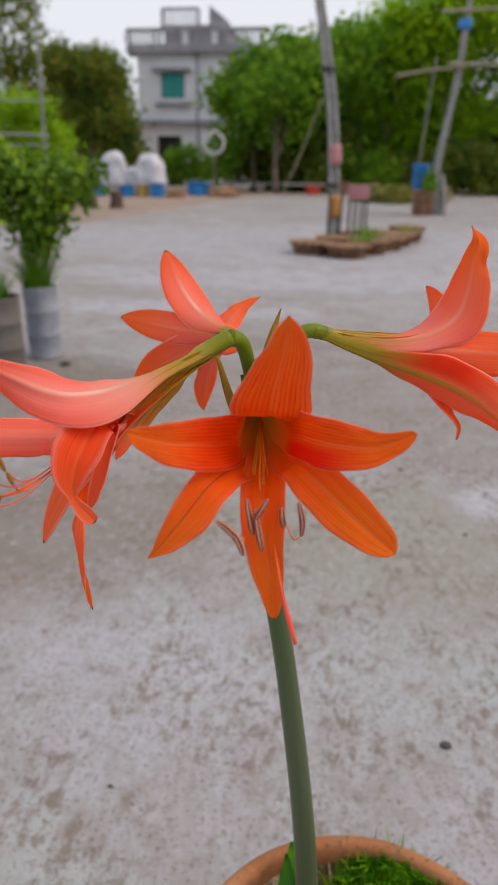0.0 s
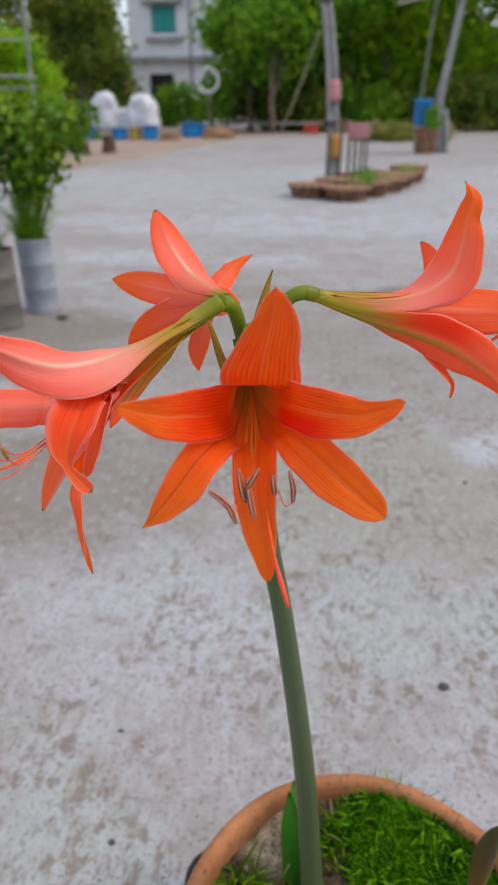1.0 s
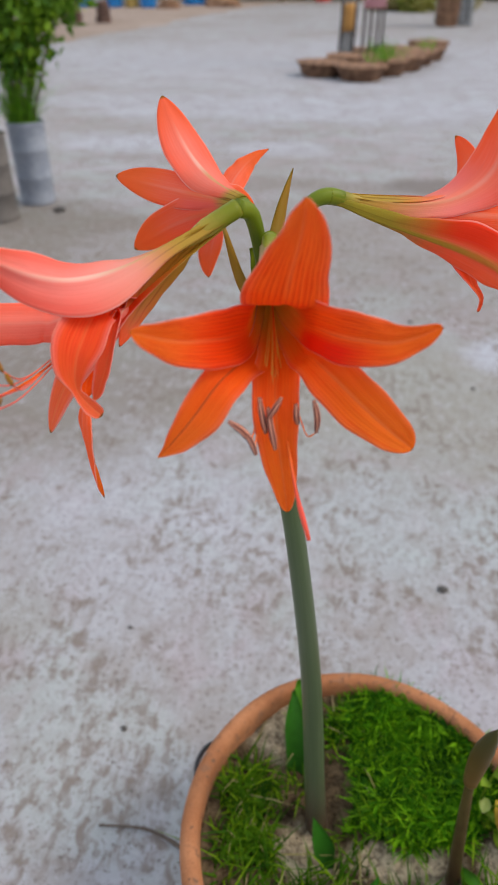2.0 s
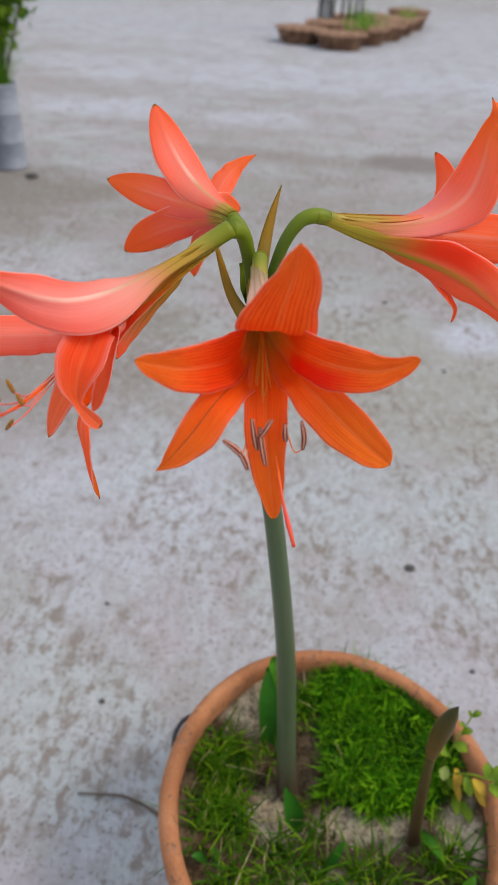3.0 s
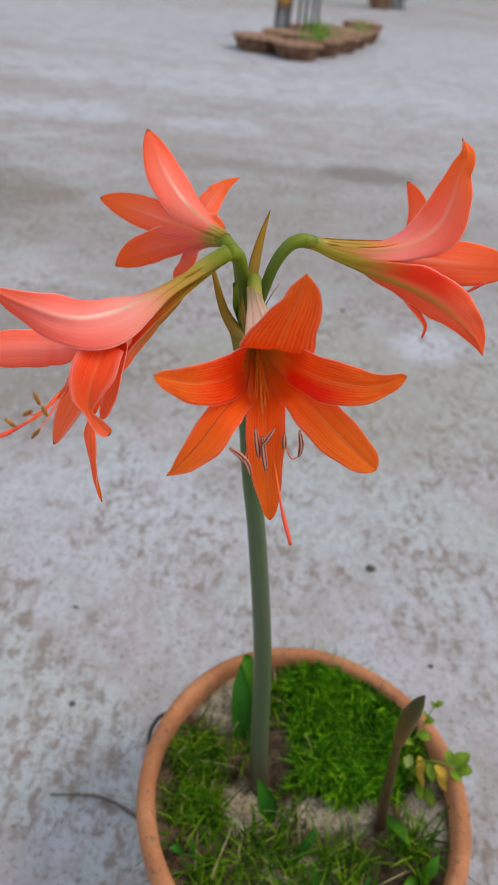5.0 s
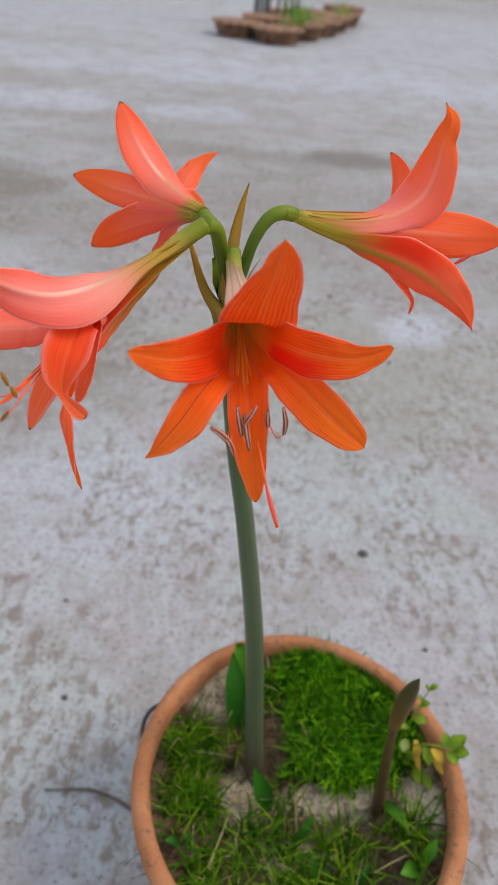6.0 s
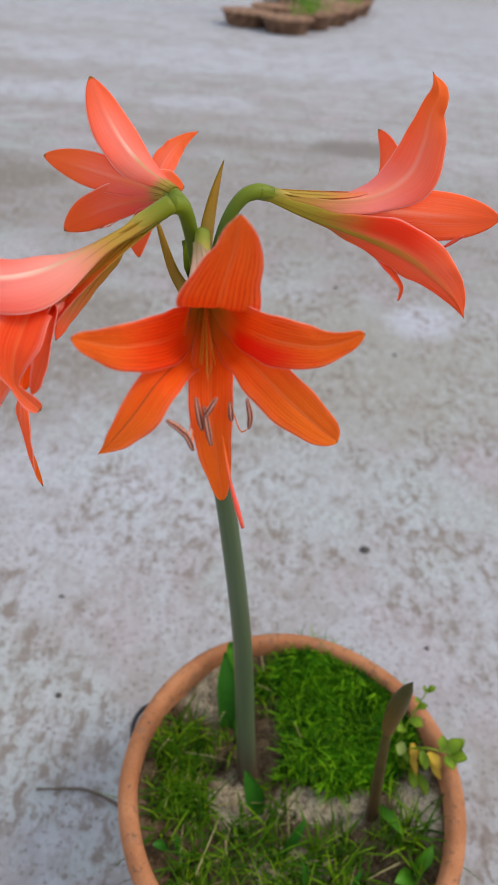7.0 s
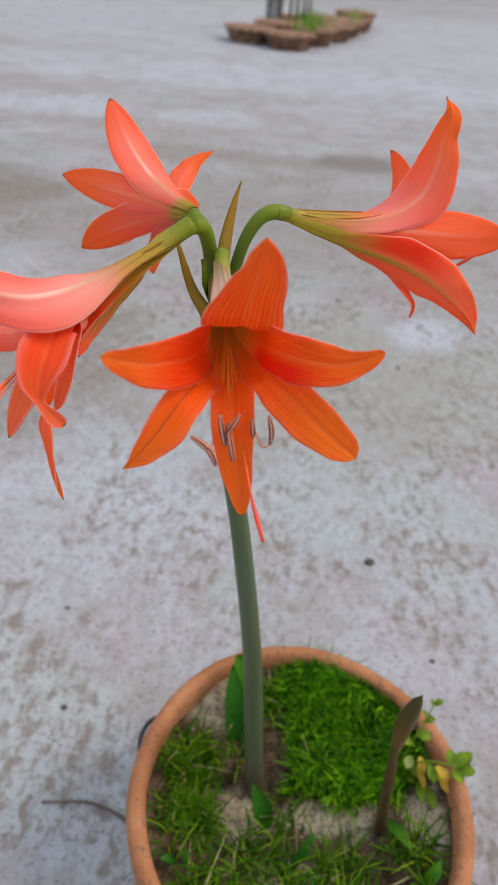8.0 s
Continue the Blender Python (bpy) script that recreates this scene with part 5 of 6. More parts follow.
def build_bud_and_leaves():
    # a second stalk with a closed bud
    bud = thing("bud_stalk", (0.108, 0.006, 0.16), "closed pointed flower bud on a brownish stalk in the pot", "flower bud")
    part("stalk", tube([(0.108, 0.006, 0.155), (0.1045, 0.003, 0.1886), (0.0958, 0.006, 0.28), (0.0908, 0.009, 0.345), (0.0902, 0.010, 0.366)], [0.0084, 0.0072, 0.0058, 0.0044, 0.0041], 20, 14), M_BUDSTEM, bud)
    part("bud", tube([(0.0903, 0.009, 0.356), (0.0900, 0.010, 0.368), (0.0906, 0.010, 0.395), (0.0930, 0.010, 0.422), (0.0962, 0.010, 0.4425)],
                     [0.0066, 0.0074, 0.0088, 0.0098, 0.0090, 0.0060, 0.0005], 26, 14, flat=0.92), M_BUD, bud)
    # short leaves from the bulb
    for name, base, tip, w, bend, blunt, lab in (
        ("strap_leaf", (-0.066, 0.088, 0.150), (-0.0787, 0.1400, 0.2687), 0.0124, (0.001, -0.006, 0.004), 0.12, "short dark green strap leaf with a pointed tip"),
        ("strap_leaf", (-0.062, 0.100, 0.150), (-0.0708, 0.1580, 0.2653), 0.0090, (0.001, -0.006, 0.004), 0.60, "bright green strap leaf with a cut end"),
        ("strap_leaf", (-0.0234, 0.000, 0.158), (-0.0457, 0.0207, 0.224), 0.0118, (0.004, -0.006, -0.004), 0.0, "young pointed green leaf at the foot of the stalk"),
        ("strap_leaf", (0.110, 0.018, 0.170), (0.1335, -0.0294, 0.204), 0.0075, (0, 0, 0.012), 0.0, "small green grass leaf beside the bud stalk"),
        ("strap_leaf", (0.1426, -0.061, 0.190), (0.1590, -0.041, 0.219), 0.0072, (0.002, 0, 0.008), 0.0, "bright green leaf blade leaning over the soil"),
        ("strap_leaf", (0.1420, -0.062, 0.188), (0.1165, -0.0745, 0.206), 0.0092, (0.002, 0, 0.009), 0.0, "broad green leaf blade leaning over the soil"),
        ("strap_leaf", (0.0007, -0.046, 0.165), (0.0240, -0.0215, 0.212), 0.0062, (0.004, 0, 0.010), 0.0, "narrow green leaf blade leaning over the soil"),
        ("strap_leaf", (-0.108, -0.062, 0.160), (-0.118, -0.040, 0.196), 0.0046, (0.002, 0, 0.010), 0.0, "narrow green leaf blade leaning over the soil"),
        ("strap_leaf", (-0.122, -0.052, 0.182), (-0.1390, -0.0570, 0.204), 0.0055, (0, 0, 0.010), 0.0, "small pale green leaf by the pot rim"),
        ("strap_leaf", (0.030, -0.085, 0.160), (0.022, -0.060, 0.205), 0.0042, (0, 0, 0.010), 0.0, "narrow green leaf blade leaning over the soil"),
        ("strap_leaf", (0.070, -0.090, 0.160), (0.084, -0.064, 0.205), 0.0042, (0, 0, 0.010), 0.0, "narrow green leaf blade leaning over the soil"),
    ):
        whole(name, blade(base, tip, w, bend, 14, 7, 0.35, blunt=blunt, shape=0.90 if blunt > 0.5 else 0.62 if blunt else 0.45, root=0.85 if blunt else 0.35), M_STRAP_BRIGHT if "bright" in lab or "broad" in lab or "grass" in lab else M_STRAP, base, lab, "leaf", "leaves in the pot")
    # weed that hangs over the rim
    weed = thing("weed", (0.140, 0.062, SOIL), "small leafy weed with yellowing leaves hanging over the pot rim", "weed")
    part("runner", tube([(0.128, 0.058, 0.165), (0.140, 0.060, 0.215), (0.160, 0.054, 0.240), (0.190, 0.048, 0.242)], [0.0013, 0.0010], 14, 6), M_WEED, weed)
    part("runner", tube([(0.130, 0.062, 0.165), (0.138, 0.074, 0.225), (0.150, 0.088, 0.258), (0.161, 0.100, 0.284)], [0.0013, 0.0008], 14, 6), M_WEED, weed)
    for p, d, s, mat in (
        ((0.186, 0.048, 0.243), (0.012, 0.010, 0.010), 0.012, M_WEED), ((0.188, 0.046, 0.241), (0.015, -0.004, 0.006), 0.012, M_WEED),
        ((0.184, 0.046, 0.241), (0.004, -0.014, 0.002), 0.011, M_WEED), ((0.190, 0.050, 0.244), (0.014, 0.012, 0.004), 0.009, M_WEED), ((0.180, 0.050, 0.243), (0.000, 0.012, 0.008), 0.009, M_WEED),
        ((0.150, 0.064, 0.230), (0.002, -0.016, -0.006), 0.008, M_YELLOW), ((0.165, 0.050, 0.238), (0.010, -0.014, -0.002), 0.010, M_YELLOW), ((0.168, 0.042, 0.228), (0.010, -0.012, -0.006), 0.007, M_YELLOW),
        ((0.140, 0.066, 0.226), (-0.006, -0.014, 0.000), 0.009, M_PALELEAF), ((0.148, 0.058, 0.222), (0.006, -0.020, -0.010), 0.006, M_YELLOW),
        ((0.146, 0.082, 0.248), (0.012, -0.006, 0.002), 0.011, M_WEED), ((0.142, 0.078, 0.238), (-0.010, -0.006, 0.004), 0.009, M_WEED), ((0.152, 0.090, 0.262), (0.010, 0.000, 0.006), 0.007, M_WEED),
        ((0.155, 0.094, 0.270), (-0.007, -0.002, 0.005), 0.006, M_WEED), ((0.161, 0.100, 0.282), (0.008, 0.002, 0.006), 0.006, M_WEED), ((0.160, 0.099, 0.282), (-0.005, 0.002, 0.007), 0.005, M_WEED),
        ((0.136, 0.064, 0.205), (0.008, -0.016, -0.002), 0.010, M_WEED), ((0.140, 0.060, 0.212), (0.014, -0.010, -0.004), 0.010, M_WEED), ((0.158, 0.054, 0.236), (0.004, -0.016, -0.008), 0.010, M_WEED),
        ((0.160, 0.040, 0.205), (0.006, -0.018, -0.006), 0.009, M_WEED), ((0.150, 0.046, 0.205), (0.004, -0.018, -0.006), 0.009, M_WEED),
    ):
        q = Vector(p)
        part("leaf", blade(q, q + 1.15 * Vector(d), s * 0.72, (0, 0, 0.003), 6, 5, 0.3, shape=0.5, blunt=0.15), mat, weed)


def build_floor_litter():
    bm = bmesh.new()
    tube([(-0.160, 0.028, 0.150), (-0.1755, 0.045, 0.190), (-0.1840, 0.070, 0.200), (-0.1770, 0.096, 0.198), (-0.162, 0.114, 0.180), (-0.143, 0.116, 0.150)], [0.0027, 0.0027], 30, 8, bm)
    whole("wire_loop", bm, M_WIRE, (-0.180, 0.075, 0.150), "thin black wire loop bent round the pot's side", "wire")
    whole("twig", tube([(-0.330, 0.072, 0.004), (-0.300, 0.075, 0.004), (-0.265, 0.076, 0.005), (-0.232, 0.068, 0.005), (-0.200, 0.054, 0.004)], [0.0014, 0.0019, 0.0024, 0.0026], 20, 7, wobble=0.3), M_TWIG,
          (-0.33, 0.072, 0.0), "thin dry brown twig lying on the concrete", "twig")
    for x, y, r, lab in ((0.178, 0.574, 0.0098, "dark flat round stone lying on the concrete"), (0.268, 0.356, 0.0045, "small dark pebble lying on the concrete"),
                         (-0.384, 0.405, 0.0040, "small dark pebble lying on the concrete"), (0.182, 1.76, 0.008, "brown dead leaf scrap lying on the concrete"),
                         (0.334, 1.345, 0.006, "brown dead leaf scrap lying on the concrete"), (-0.338, 0.216, 0.005, "small dark pebble lying on the concrete"),
                         (-1.44, 2.78, 0.03, "small clod of dark earth beside the can")):
        bm = bmesh.new()
        bmesh.ops.create_icosphere(bm, subdivisions=2, radius=r)
        for v in bm.verts:
            k = 1 + 0.35 * noise.noise(v.co * (1.3 / r) + Vector((x * 7, y * 5, 0)))
            v.co = Vector((v.co.x * k, v.co.y * k * 0.9, max(-0.3 * r, v.co.z * 0.45 * k)))
            v.co += Vector((x, y, 0.3 * r))
        whole("pebble", bm, M_STONE, (x, y, 0), lab, "pebble", "litter on the yard")


# ---- foliage ----
def leaf_cloud(centres, size, rng, droop=0.4):
    """Folded diamond leaves, one at each centre, as arrays."""
    c = np.asarray(centres)
    n = len(c)
    a = rng.uniform(0, 2 * np.pi, n)
    e = rng.normal(-droop, 0.6, n)
    d = np.stack([np.cos(a) * np.cos(e), np.sin(a) * np.cos(e), np.sin(e)], 1)
    s = np.cross(d, rng.normal(0, 1, (n, 3)))
    s /= np.linalg.norm(s, axis=1, keepdims=True) + 1e-9
    up = np.cross(s, d)
    L = (size * rng.uniform(0.6, 1.35, n))[:, None]
    w = L * 0.27
    v = np.stack([c, c + d * L * 0.45 + s * w + up * L * 0.08, c + d * L, c + d * L * 0.45 - s * w + up * L * 0.08], 1).reshape(-1, 3)
    i = np.arange(n)[:, None] * 4
    f = np.concatenate([i + [0, 1, 2], i + [0, 2, 3]], 0)
    return v, f.tolist()


def clumps(blobs, per_blob, leaves, spread, rng):
    """Places for leaves: clumps near the skin of each (centre, radii) blob."""
    out = []
    for (cx, cy, cz), (rx, ry, rz) in blobs:
        d = rng.normal(0, 1, (per_blob, 3))
        d /= np.linalg.norm(d, axis=1, keepdims=True)
        r = rng.uniform(0.35, 1.0, (per_blob, 1)) ** 0.5
        cc = np.array([cx, cy, cz]) + d * r * np.array([rx, ry, rz]) * rng.uniform(0.75, 1.12, (per_blob, 1))
        out.append((cc[:, None] + rng.normal(0, spread, (per_blob, leaves, 3)) * [1, 1, 0.7]).reshape(-1, 3))
    return np.concatenate(out)


def build_tree(name, at, blobs, trunk, size, mat, seed, label, category="tree", per_blob=60, leaves=26, spread=0.35, group="", bark=None):
    rng = np.random.default_rng(seed)
    at = Vector(at)
    tree = thing(name, at, label, category, group)
    top = Vector(blobs[0][0])
    bm = tube([at - Vector((0, 0, 0.05)), at.lerp(top, 0.35) + Vector((rng.normal(0, 0.1), rng.normal(0, 0.1), 0)), at.lerp(top, 0.7), top], [trunk, trunk * 0.8, trunk * 0.6, trunk * 0.25], 14, 9, wobble=0.2, seed=seed)
    for k, (c, r) in enumerate(blobs[1:]):
        root = at.lerp(top, 0.3 + 0.35 * ((k * 0.37) % 1))
        end = Vector(c)
        tube([root, root.lerp(end, 0.5) + Vector((0, 0, 0.12 * r[2])), end], [trunk * 0.5, trunk * 0.35, trunk * 0.12], 8, 7, bm, wobble=0.2, seed=seed + k)
    part("trunk", bm, bark or M_BARK, tree)
    v, f = leaf_cloud(clumps(blobs, per_blob, leaves, spread, rng), size, rng)
    cloud("crown", v, f, mat, tree)
    return tree


def build_left_cans():
    for at, r, h, mat, lab in (((-1.606, 2.925, 0), 0.087, 0.375, M_CAN, "blue grey metal can used as a planter"), ((-1.690, 2.63, 0), 0.106, 0.37, M_CAN2, "dark grey cement planter beside the metal can")):
        can = thing("planter_can", at, lab, "planter", "planters")
        prof = [(0, 0.0), (r * 0.94, 0.0), (r * 0.97, 0.012), (r * 0.965, 0.02), (r * 0.975, h * 0.33), (r * 0.995, h * 0.335), (r * 0.98, h * 0.345), (r * 0.985, h * 0.66), (r * 1.005, h * 0.665), (r * 0.99, h * 0.675),
                (r, h * 0.97), (r * 1.03, h * 0.98), (r * 1.03, h), (r * 0.97, h), (r * 0.95, h * 0.9), (r * 0.93, 0.02), (0, 0.02)]
        part("can_body", lathe(prof, at, 40, wobble=0.02), mat, can)
        part("can_soil", lathe([(0, h * 0.80), (r * 0.92, h * 0.80), (r * 0.955, h * 0.88), (r * 0.6, h * 0.90), (0, h * 0.91)], at, 32), M_SOIL, can)
    # leafy shrub in the cans
    rng = np.random.default_rng(21)
    bush = thing("shrub", (-1.613, 2.925, 0.33), "dense dark green leafy shrub growing in the metal can", "shrub", "shrubs")
    blobs = [((-1.568, 2.92, 0.90), (0.16, 0.2, 0.10)), ((-1.708, 2.95, 0.92), (0.17, 0.2, 0.12)), ((-1.548, 2.92, 0.74), (0.13, 0.13, 0.09)), ((-1.445, 2.98, 0.85), (0.09, 0.12, 0.07)), ((-1.788, 2.9, 0.78), (0.13, 0.16, 0.12)), ((-1.588, 2.93, 0.64), (0.05, 0.06, 0.07)), ((-1.368, 3.0, 0.90), (0.05, 0.08, 0.04)), ((-1.648, 2.93, 0.95), (0.10, 0.1, 0.04))]
    bm = bmesh.new()
    for k, (c, r) in enumerate(blobs + blobs[:3]):
        b = Vector((-1.613 + 0.03 * math.cos(k * 2.1), 2.925 + 0.03 * math.sin(k * 2.1), 0.33))
        e = Vector(c) + Vector((0.05 * math.sin(k), 0, 0.03))
        tube([b, b.lerp(e, 0.5) + Vector((0.02 * math.cos(k * 3), 0.02, 0.03)), e], [0.008, 0.006, 0.002], 10, 6, bm, wobble=0.2, seed=k)
    part("stem", bm, M_BARK, bush)
    v, f = leaf_cloud(clumps(blobs, 30, 11, 0.046, rng), 0.054, rng, 0.5)
    cloud("leaves", v, f, M_LEAF_BUSH, bush)
    r2 = random.Random(3)
    for at, tall, lab in (((-1.613, 2.925, 0.335), 0.26, "tall pale green grass growing in the metal can"), ((-1.713, 2.63, 0.33), 0.17, "bright green grass growing in the cement planter")):
        roots = [(at[0] + 0.068 * math.cos(a) * q, at[1] + 0.068 * math.sin(a) * q, at[2], 1.0) for a, q in ((r2.uniform(0, 6.28), math.sqrt(r2.random())) for _ in range(240))]
        v, f = blades_mesh(roots, r2, tall, 0.0030, 0.75)
        tagged(cloud("planter_grass", v, f, M_LEAF_LIGHT, at=at), lab, "grass", kind="stuff")
    rng = np.random.default_rng(22)
    bush = thing("shrub", (-1.713, 2.63, 0.33), "low green leafy shrub growing in the cement planter", "shrub", "shrubs")
    bm = tube([(-1.713, 2.63, 0.33), (-1.748, 2.65, 0.5), (-1.808, 2.68, 0.75)], [0.007, 0.003], 8, 6)
    part("stem", bm, M_BARK, bush)
    v, f = leaf_cloud(clumps([((-1.808, 2.68, 0.72), (0.13, 0.14, 0.22))], 40, 12, 0.03, rng), 0.05, rng, 0.5)
    cloud("leaves", v, f, M_LEAF_BUSH, bush)


def tray_profile(r, h):
    return [(0, 0.0), (r * 0.72, 0.0), (r * 0.78, 0.01), (r * 0.95, h * 0.8), (r * 1.02, h * 0.84), (r * 1.03, h * 0.97), (r * 0.99, h), (r * 0.93, h * 0.98), (r * 0.88, h * 0.90), (r * 0.6, h * 0.98), (r * 0.3, h * 1.10), (0, h * 1.06)]


def build_tray_island():
    rng = random.Random(31)
    spots = [(-0.45, 8.10, 0.28, 0.19), (-0.02, 7.80, 0.25, 0.19), (0.25, 8.26, 0.25, 0.18), (-0.14, 8.60, 0.26, 0.19), (0.45, 8.75, 0.26, 0.19), (0.22, 9.20, 0.26, 0.17), (0.60, 9.3, 0.27, 0.20), (0.48, 9.90, 0.27, 0.18), (0.80, 9.9, 0.27, 0.19), (0.88, 10.5, 0.26, 0.19), (0.10, 9.9, 0.26, 0.16)]
    for x, y, r, h in spots:
        r, h = r * rng.uniform(1.0, 1.12), h * rng.uniform(0.74, 0.92)
        pan = whole("clay_pan", lathe(tray_profile(r, h), (x, y, 0), 28, wobble=0.11), M_TRAY, (x, y, 0), "shallow weathered clay planting pan with dry soil", "clay pan", "clay pans round the poles")
        pan.rotation_euler.z = rng.uniform(0, 6)
    r2 = random.Random(8)
    for x, y, z, n, tall in ((0.14, 8.10, 0.10, 40, 0.18), (0.25, 8.40, 0.10, 40, 0.20), (0.22, 9.20, 0.09, 46, 0.24), (0.45, 8.75, 0.11, 40, 0.08), (0.60, 9.30, 0.12, 40, 0.09), (0.80, 9.9, 0.12, 60, 0.10), (0.88, 10.5, 0.12, 50, 0.10)):
        roots = [(x + r2.gauss(0.02, 0.08), y + r2.gauss(0, 0.08), z, 1.0) for _ in range(n)]
        v, f = blades_mesh(roots, r2, tall, 0.007, 0.6)
        tagged(cloud("pan_weeds", v, f, M_LEAF_LIGHT, at=(x, y, z)), "fresh green weeds sprouting in a clay pan", "weeds", kind="stuff")
    # two weathered poles tied together, with bands
    poles = thing("tied_poles", (-0.2, 9.15, 0), "two tall grey poles tied together among clay pans", "pole")
    a = [(-0.235, 9.15, 0.0), (-0.30, 9.15, 1.0), (-0.41, 9.15, 2.0), (-0.86, 9.15, 4.2)]
    part("pole", tube(a, [0.039, 0.035, 0.030], 24, 12, wobble=0.08, seed=2), M_GREYWOOD, poles)
    part("pole", tube([(x + 0.082, y + 0.03, z * 0.97) for x, y, z in a], [0.040, 0.036, 0.030], 24, 12, wobble=0.08, seed=3), M_GREYWOOD, poles)
    part("sheath", tube([(-0.210, 9.14, 0.36), (-0.225, 9.14, 0.64)], [0.098, 0.094], 6, 14, flat=0.75), M_ORANGE, poles, "brown ochre sheath round the poles")
    part("band", tube([(-0.235, 9.15, 1.02), (-0.255, 9.15, 1.26)], [0.094, 0.09], 4, 14, flat=0.75), M_PINK, poles, "faded pink cloth band")
    for z in (0.75, 2.1):
        part("tie", tube([(-0.19 - 0.1 * z, 9.15, z), (-0.193 - 0.1 * z, 9.15, z + 0.05)], [0.10, 0.10], 3, 14, flat=0.75), M_WIRE, poles)
    for k, (x, y) in enumerate(((-0.30, 9.0), (-0.14, 9.0), (-0.03, 9.05), (0.05, 9.2), (0.13, 9.05), (0.20, 9.3))):
        whole("steel_rod", tube([(x, y, 0.0), (x + 0.012, y, 0.35), (x + 0.02 - 0.004 * k, y, 0.70 + 0.05 * (k % 2))], [0.017, 0.016], 8, 7), M_RUST, (x, y, 0), "thin rusty steel rod standing upright in the yard", "rod", "rods beside the poles")
    sign = thing("small_board", (0.10, 9.02, 0.60), "small faded pink board fixed to the steel rods", "board")
    part("panel", box((-0.04, 8.985, 0.60), (0.22, 9.005, 0.78), bevel=0.005), M_PINK, sign)
    part("batten", box((-0.03, 9.006, 0.66), (0.21, 9.025, 0.70)), M_BAMBOO, sign)


def build_right_post():
    post = thing("bare_trunk", (2.07, 16.9, 0), "bare grey leaning trunk carrying bamboo rails", "trunk")
    part("trunk", tube([(2.06, 16.9, -0.02), (2.0, 16.9, 0.6), (1.99, 16.9, 1.15), (2.10, 16.9, 2.0), (2.22, 16.9, 3.0), (2.28, 16.9, 4.4), (2.33, 16.9, 5.5)], [0.14, 0.10, 0.085, 0.075, 0.068, 0.06, 0.055], 30, 12, wobble=0.12, seed=5), M_GREYWOOD, post)
    part("side_trunk", tube([(2.22, 16.85, -0.02), (2.20, 16.85, 0.4), (2.12, 16.9, 0.9)], [0.10, 0.09, 0.06], 10, 10, wobble=0.15, seed=6), M_GREYWOOD, post)
    part("tie", tube([(2.235, 16.9, 3.85), (2.25, 16.9, 4.02)], [0.15, 0.14], 4, 12), M_BLUE, post, "blue cloth tie round the trunk")
    for a, b in (((0.85, 16.78, 2.93), (2.35, 16.76, 3.10)), ((1.95, 16.72, 3.16), (4.6, 16.9, 3.05)), ((1.7, 16.75, 4.15), (5.2, 16.9, 4.25))):
        a, b = Vector(a), Vector(b)
        whole("bamboo_rail", tube([a, a.lerp(b, 0.5) + Vector((0, 0, 0.03)), b], [0.034, 0.030, 0.026], 16, 9, wobble=0.12, seed=7), M_BAMBOO, a, "dry bamboo rail lashed across the trunk", "bamboo rail", "bamboo rails")
    whole("bamboo_post", tube([(1.58, 17.6, -0.02), (1.66, 17.6, 1.6), (1.78, 17.6, 3.4)], [0.02, 0.018, 0.014], 14, 8, wobble=0.1), M_GREYWOOD, (1.58, 17.6, 0), "thin bamboo post standing in the yard", "bamboo post", "bamboo posts")
    tub = thing("planting_tub", (1.72, 16.5, 0), "dark brown planting tub with green plants beside the trunk", "planter")
    part("tub", lathe([(0, 0), (0.20, 0), (0.22, 0.03), (0.25, 0.5), (0.27, 0.52), (0.27, 0.57), (0.24, 0.57), (0.22, 0.5), (0, 0.5)], (1.72, 16.5, 0), 24, wobble=0.05), M_TRAY, tub)
    bucket = thing("blue_bucket", (1.60, 16.62, 0.5), "bright blue plastic bucket set upon the planting tub", "bucket")
    part("bucket_body", lathe([(0, 0.0), (0.15, 0.0), (0.16, 0.02), (0.195, 0.56), (0.21, 0.57), (0.21, 0.61), (0.18, 0.61), (0.145, 0.04), (0, 0.04)], (1.60, 16.62, 0.5), 24), M_BLUE, bucket)
    part("bucket_handle", tube([(1.40, 16.6, 1.06), (1.45, 16.48, 0.92), (1.60, 16.41, 0.86), (1.75, 16.48, 0.92), (1.80, 16.6, 1.06)], [0.01, 0.01], 16, 6), M_WIRE, bucket)
    rng = np.random.default_rng(5)
    sh = thing("small_shrub", (1.80, 16.35, 0.48), "pale green small shrub growing in the planting tub", "shrub", "shrubs")
    part("stem", tube([(1.80, 16.35, 0.48), (1.82, 16.3, 0.7), (1.85, 16.28, 0.95)], [0.02, 0.01], 6, 6), M_BARK, sh)
    v, f = leaf_cloud(clumps([((1.83, 16.3, 0.76), (0.17, 0.15, 0.24))], 30, 14, 0.05, rng), 0.09, rng)
    cloud("leaves", v, f, M_LEAF_LIGHT, sh)
    # heap of cut greenery further off
    for x, y, r, mat, lab in ((1.45, 22.4, 0.50, M_DRYLEAF, "low heap of yellow green cuttings on the yard"), (0.75, 23.2, 0.6, M_DRYGRASS, "low heap of dry brush on the yard"), (2.7, 23.6, 0.5, M_DRYGRASS, "low heap of dry brush on the yard")):
        rng = np.random.default_rng(int(x * 100))
        v, f = leaf_cloud(clumps([((x, y, 0.22), (r, r, 0.26))], 70, 16, 0.09, rng), 0.18, rng)
        v[:, 2] = np.maximum(v[:, 2], 0.005)
        tagged(cloud("brush_heap", v, f, mat, at=(x, y, 0)), lab, "brush heap", kind="stuff")


